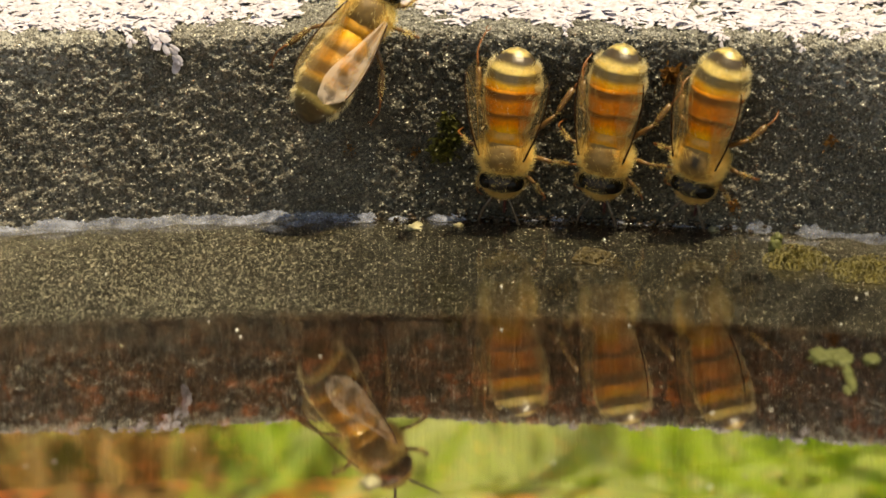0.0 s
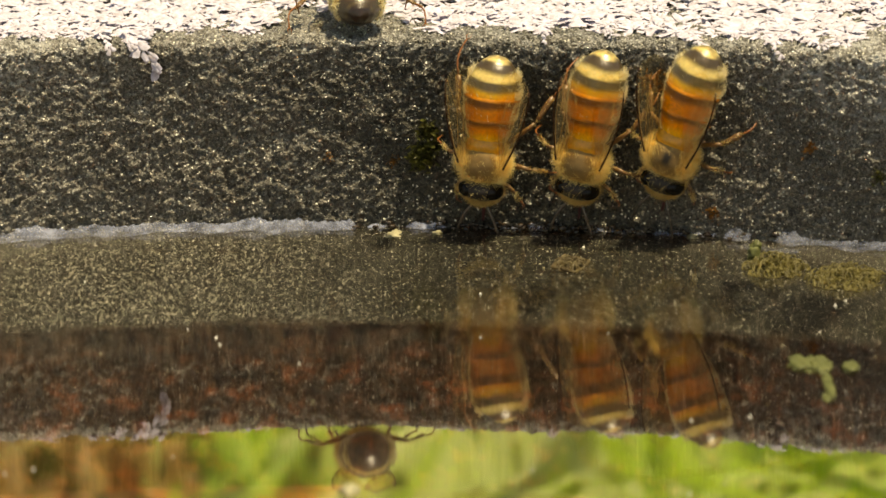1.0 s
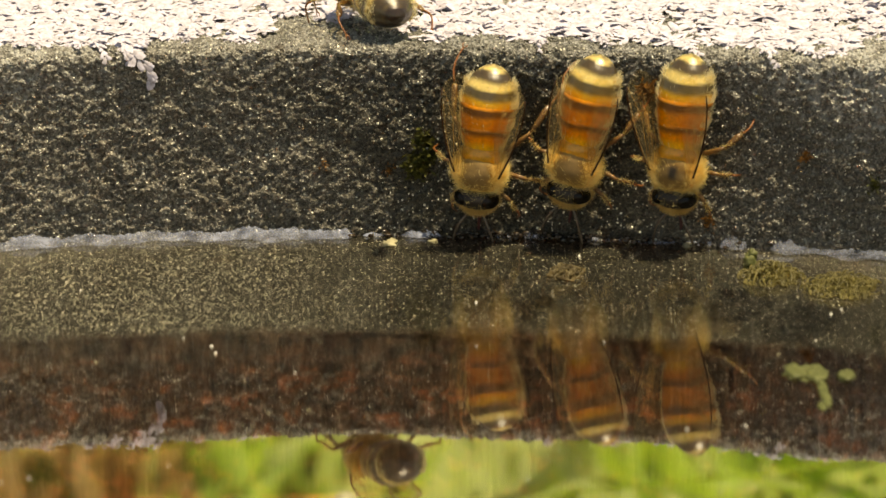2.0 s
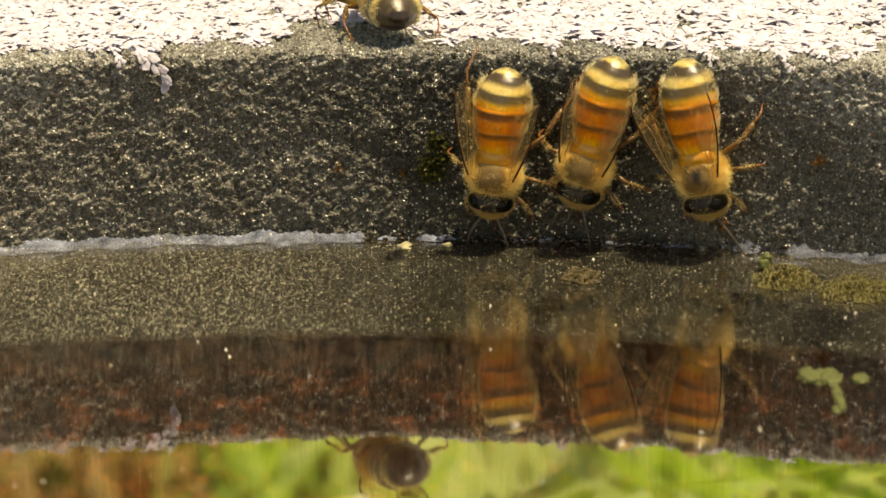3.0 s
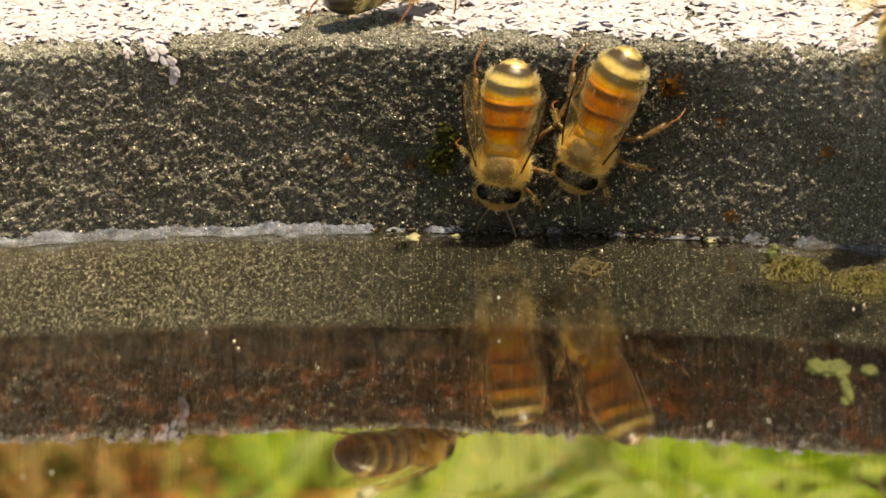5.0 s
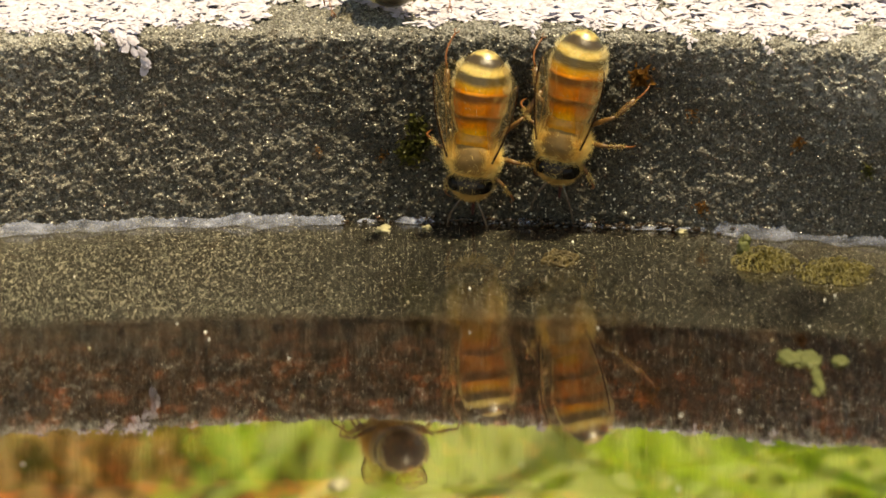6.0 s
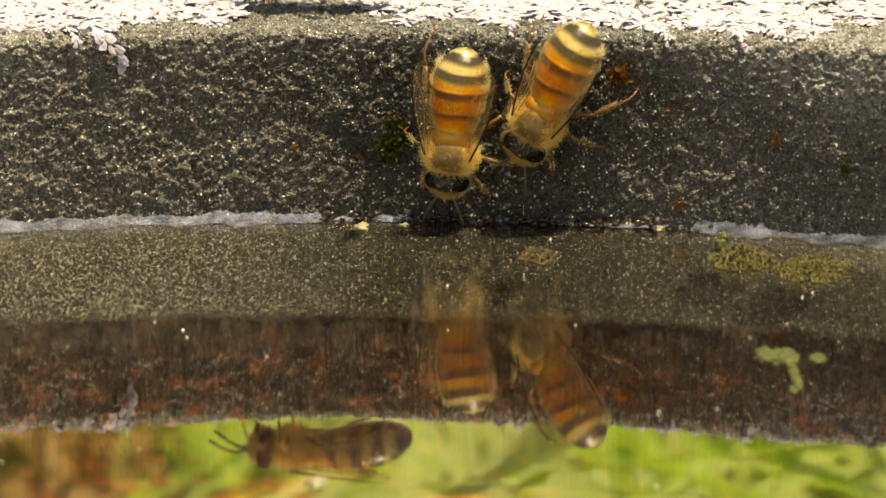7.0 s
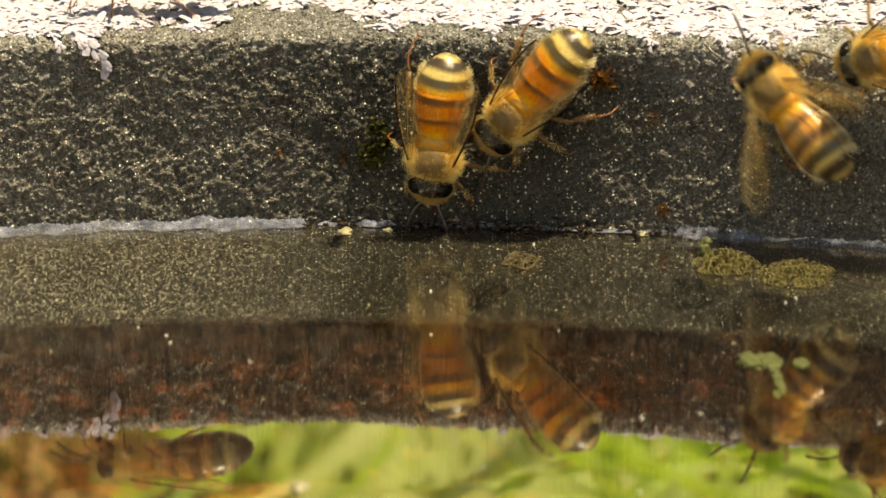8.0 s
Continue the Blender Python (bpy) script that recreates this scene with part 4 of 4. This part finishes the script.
def greenery():
    r = random.Random(14)
    xs, ys = np.linspace(-1600, 1600, 70), np.linspace(190, 1910, 70)
    p = [(x, y, bank_z(x, y) - 10 + 8 * noise.noise((x * 0.01, y * 0.01, 0))) for x in xs for y in ys]
    tagged(new("bank", build("bank", p, grid_faces(70, 70), BANK)), "mossy green mound of earth behind the trough", "bank", kind="structure")
    for name, m, lo, hi, n, label in (("ground_cover", LEAF, -38, 300, 11000, "bright green leaves covering the sunny bank"), ("leaf_litter", LEAF_DRY, -260, -34, 9000, "brown and ochre leaf litter on the bank"),
                                      ("pale_foliage", LEAF_PALE, -8, 60, 9000, "pale green leaves among the ground cover")):
        bits = []
        for i in range(n):
            x, y = r.uniform(lo, hi), 200 + 560 * r.random() ** 1.5
            v, f = blade(r, r.uniform(14, 44), r.uniform(2.5, 7), r.uniform(0, 0.45), 0.10)
            q = np.array(Euler((r.gauss(-0.88, 0.20), r.gauss(0, 0.25), r.gauss(0, 0.4))).to_matrix())
            bits.append((v @ q.T + np.array([x, y, bank_z(x, y) - 6 + r.uniform(0, 16) + (8 if m is LEAF_PALE else 0)]), f))
        tagged(new(name, build(name, *join(*bits), m)), label, name.replace("_", " "), kind="stuff")
    for i in range(9):
        x, y = r.uniform(-15, 200), r.uniform(330, 520)
        ob = plant(x, y, 9, r.uniform(110, 170), r.uniform(5, 10), LEAF_PALE if i % 3 == 0 else LEAF, 100 + i, "lush green plant with long arching leaves", "garden plant")
        ob.location.z = (bank_z(x, y) - 10) * MM


# ---------------- the place ----------------
stone_wall()
trough()
WATER_SHEET = water_sheet()
lichen()
LATE_FILM = films()
wall_moss()
floats()
greenery()

bee_one, legs_one, wings_one = honeybee("amber honeybee clinging head-down to stone, drinking at the waterline", 1, 1.0, (14, 14),
                             {("hind", -1): (5.2, -8.0), ("hind", 1): (3.0, -8.9), ("mid", 1): (4.0, -1.0), ("mid", -1): (5.6, 0.4), ("front", -1): (2.9, 3.8), ("front", 1): (1.6, 4.2)})
bee_two, legs_two, wings_two = honeybee("amber honeybee clinging head-down to stone, stretching its hind legs", 2, 1.0, (9, 6),
                             {("hind", -1): (4.6, -6.6), ("hind", 1): (2.9, -7.2), ("mid", 1): (4.4, -1.4), ("mid", -1): (5.2, 0.2), ("front", -1): (2.7, 3.6), ("front", 1): (2.0, 3.8)}, long=1.07)
bee_three, legs_three, wings_three = honeybee("amber honeybee with a bald dark thorax spot, creeping over wet stone", 3, 1.0, (8, 12),
                                 {("hind", -1): (4.4, -5.2), ("hind", 1): (3.0, -5.6)}, bald=1.0, long=1.1)
bee_four, legs_four, wings_four = honeybee("darker banded honeybee walking on the lichen rim, wings folded", 4, 0.45, (9, 3),
                               {("hind", -1): (4.5, -7.0), ("hind", 1): (4.5, -7.0)}, droop=0.9, tongue=False, bald=0.6, skin=WING_SHEEN, long=1.2)
bee_five, legs_five, wings_five = honeybee("golden honeybee alighting on stone with spread wings", 5, 0.55, (46, 46), None, tongue=False, head=20, lift=-12)
bee_six, legs_six, wings_six = honeybee("golden honeybee perched on the rim, facing along it", 6, 0.8, (18, 20), None, tongue=False, head=10)


# ---------------- movement ----------------
def motions():
    walk(bee_one, [(0.0, on_wall(4.91, 5.59, -8.0)), (2.0, on_wall(4.95, 5.54, -8.6)), (4.0, on_wall(4.91, 5.56, -8.0)), (6.0, on_wall(4.93, 5.59, -8.0)), (7.0, on_wall(4.90, 5.60, -9.0)), (8.0, on_wall(4.91, 5.56, -9.0))])
    two = [(0, 12.69, 5.67, -11.0), (0.6, 12.9, 5.78, -12.5), (1, 12.55, 5.81, -13.4), (1.6, 12.5, 6.10, -13.1), (2.8, 11.85, 6.33, -20.1), (3, 12.04, 6.41, -17.8),
           (3.2, 12.46, 6.40, -11.3), (3.6, 12.5, 6.03, -9.5), (3.8, 12.1, 6.25, -16.3), (4, 12.05, 6.67, -22.4), (4.3, 11.96, 7.10, -26.1), (4.7, 11.5, 6.90, -26.4),
           (5.8, 11.74, 6.97, -15.2), (6.2, 12, 7.00, -12.5), (6.4, 11.9, 7.10, -16.3), (6.6, 12, 7.65, -22.4), (6.8, 11.55, 8.05, -30.9), (7, 11.6, 8.20, -29.9),
           (7.2, 11.7, 7.80, -23.1), (7.6, 11.57, 8.07, -24.2), (7.8, 11.38, 8.81, -38.0), (8, 10.95, 9.10, -43.8)]
    walk(bee_two, [(t, on_wall(x, z, a)) for t, x, z, a in two])
    three = [(0, 19.94, 5.65, -17.5), (0.2, 19.53, 5.76, -33.0), (0.4, 19.3, 5.5, -33.5), (0.6, 19.3, 5.6, -33.0), (0.8, 18.9, 6.25, -32.3), (1, 19.35, 6.51, -21.2),
             (1.2, 19.45, 6.6, -12.6), (1.6, 20.1, 6.37, -10.0), (2.8, 20.24, 5.89, 4.0), (3, 20.96, 6, 9.8), (3.2, 21.73, 6.55, 21.0), (3.4, 22.8, 7.15, 40.0),
             (3.6, 24.8, 6.25, 55.0), (3.8, 25.1, 5.65, 50.0), (4, 25.5, 6.14, 52.0), (4.2, 25.9, 7.6, 70.4), (4.3, 26.2, 8.8, 77.0), (4.4, 26.7, 10.4, 94.0),
             (4.5, 27.7, 11.3, 108.0), (4.6, 28.5, 12.3, 114.0), (4.7, 29.8, 13.9, 122.0)]
    rows = [(t, on_wall(x, z, a)) for t, x, z, a in three]
    rows += [(5.0, on_rim(38, 5, -20, 25, 18.0)), (5.3, on_rim(50, 22, -40)), (8.0, on_rim(54, 24, -30))]
    walk(bee_three, rows)
    four = [(0.0, on_wall(-5.8, 16.4, 149, 0.4, 14)), (0.2, on_wall(-5.0, 18.0, 152, 0.3, 18)), (0.4, on_wall(-4.6, 19.4, 165, -0.6, 24)), (0.6, on_wall(-4.7, 19.2, 176, -2.6, 40)),
            (0.8, on_rim(-5.0, 7.5, 2, 22, 17.0)), (1.0, on_rim(-5.2, 9.6, 4, 6, 16.2)), (1.6, on_rim(-4.0, 10.0, 18, 2)), (2.8, on_rim(-4.4, 9.8, 14, 2)), (3.4, on_rim(-4.6, 10.6, 14, 0)),
            (3.8, on_rim(-5.6, 9.8, -8, 2)), (4.2, on_rim(-5.0, 9.6, -10, 2)), (4.4, on_rim(-4.0, 9.2, -24, 2)), (4.6, on_rim(-2.3, 9.2, -42, 0)), (4.7, on_rim(-1.2, 10.6, -58, 0)),
            (5.3, on_rim(-3.0, 12.0, -10, 0)), (5.8, on_rim(-2.6, 11.5, 8, 0)), (6.5, on_rim(-1.8, 11.0, 14, 0, 16.6)), (6.8, on_rim(-5.2, 9.5, 66, 0, 16.6)), (7.0, on_rim(-8.2, 9.0, 84, 0, 16.6)), (7.4, on_rim(-12.8, 8.6, 90, 0, 16.6)), (7.6, on_rim(-15.3, 8.4, 89, 0, 16.6)), (7.8, on_rim(-18.4, 8.2, 88, 0, 16.6)), (8.0, on_rim(-19.6, 8.2, 84, 0, 16.6))]
    walk(bee_four, four)
    walk(bee_five, [(0.0, on_wall(160, 60, -120, 60, 10)), (7.2, on_wall(90, 8, -120, 24, 10)), (7.6, on_wall(45.0, 5.4, -122, 8.0, 8)), (7.7, on_wall(40.0, 5.2, -124.5, 5.0, 5)),
                    (7.8, on_wall(36.6, 5.9, -128, 2.5, 4)), (7.9, on_wall(33.6, 9.3, -130, 1.2, 2)), (8.0, on_wall(30.8, 12.2, -133.5, 0.9, 0))])
    walk(bee_six, [(0.0, on_wall(180, 60, -90, 50)), (7.2, on_wall(110, 30, -90, 20, 6)), (7.6, on_wall(46, 15.8, -88, 6.0, 10)), (7.8, on_wall(40.4, 15.7, -84, 3.0, 8)), (8.0, on_wall(38.3, 15.2, -78, 1.4, 2))])
    # legs of the creeping bees step in turn
    for legs, spans in ((legs_two, ((4.0, 8.0),)), (legs_three, ((0.0, 5.0),)), (legs_four, ((0.0, 1.2), (3.6, 8.0)))):
        for i, lg in enumerate(legs):
            home = lg.location.copy()
            rows = [(0.0, 0.0)]
            for a, b in spans:
                t, k = a, 0
                while t < b - 0.01:
                    t += 0.25
                    k += 1
                    if t > rows[-1][0]:
                        rows.append((min(t, 8.0), (9 if (k + i) % 2 else -9)))
            if rows[-1][0] < 8.0:
                rows.append((8.0, 0.0))
            walk(lg, [(t, Matrix.Translation(home) @ pose(0, 0, 0, 0, 0, w)) for t, w in rows])
    # wings: one bee shifts its wings as it turns; two beat theirs until they alight
    for w, at, k, dip in wings_three:
        rows = [(0.0, 8), (0.7, 8), (1.0, 20 if k > 0 else 7), (3.9, 20 if k > 0 else 7), (4.3, 8 if k > 0 else 24), (4.7, 8 if k > 0 else 26), (8.0, 8)]
        walk(w, [(t, wing_pose(at, k, a, dip, 8)) for t, a in rows])
    for wings, rest in ((wings_five, 46), (wings_six, 18)):
        for w, at, k, dip in wings:
            rows = [(0.0, rest, 0)] + [(7.3 + i / 30, 62, 34 if i % 2 else -34) for i in range(17)] + [(7.9, rest, 0), (8.0, rest, 0)]
            walk(w, [(t, wing_pose(at, k, a, dip + up, 8)) for t, a, up in rows])
    # a tongue of film wells up along the stone
    walk(LATE_FILM, [(0.0, pose(0, 0, -0.002)), (4.8, pose(0, 0, -0.002)), (5.7, pose(0, 0, 0)), (8.0, pose(0, 0, 0))])
    # slow swell of the water
    walk(WATER_SHEET, [(0.0, pose(0, 0, 0)), (2.0, pose(0.003, 0.001, 0)), (4.0, pose(0.001, 0.005, 0)), (6.0, pose(0.005, 0.003, 0)), (8.0, pose(0.008, 0.006, 0))])


motions()
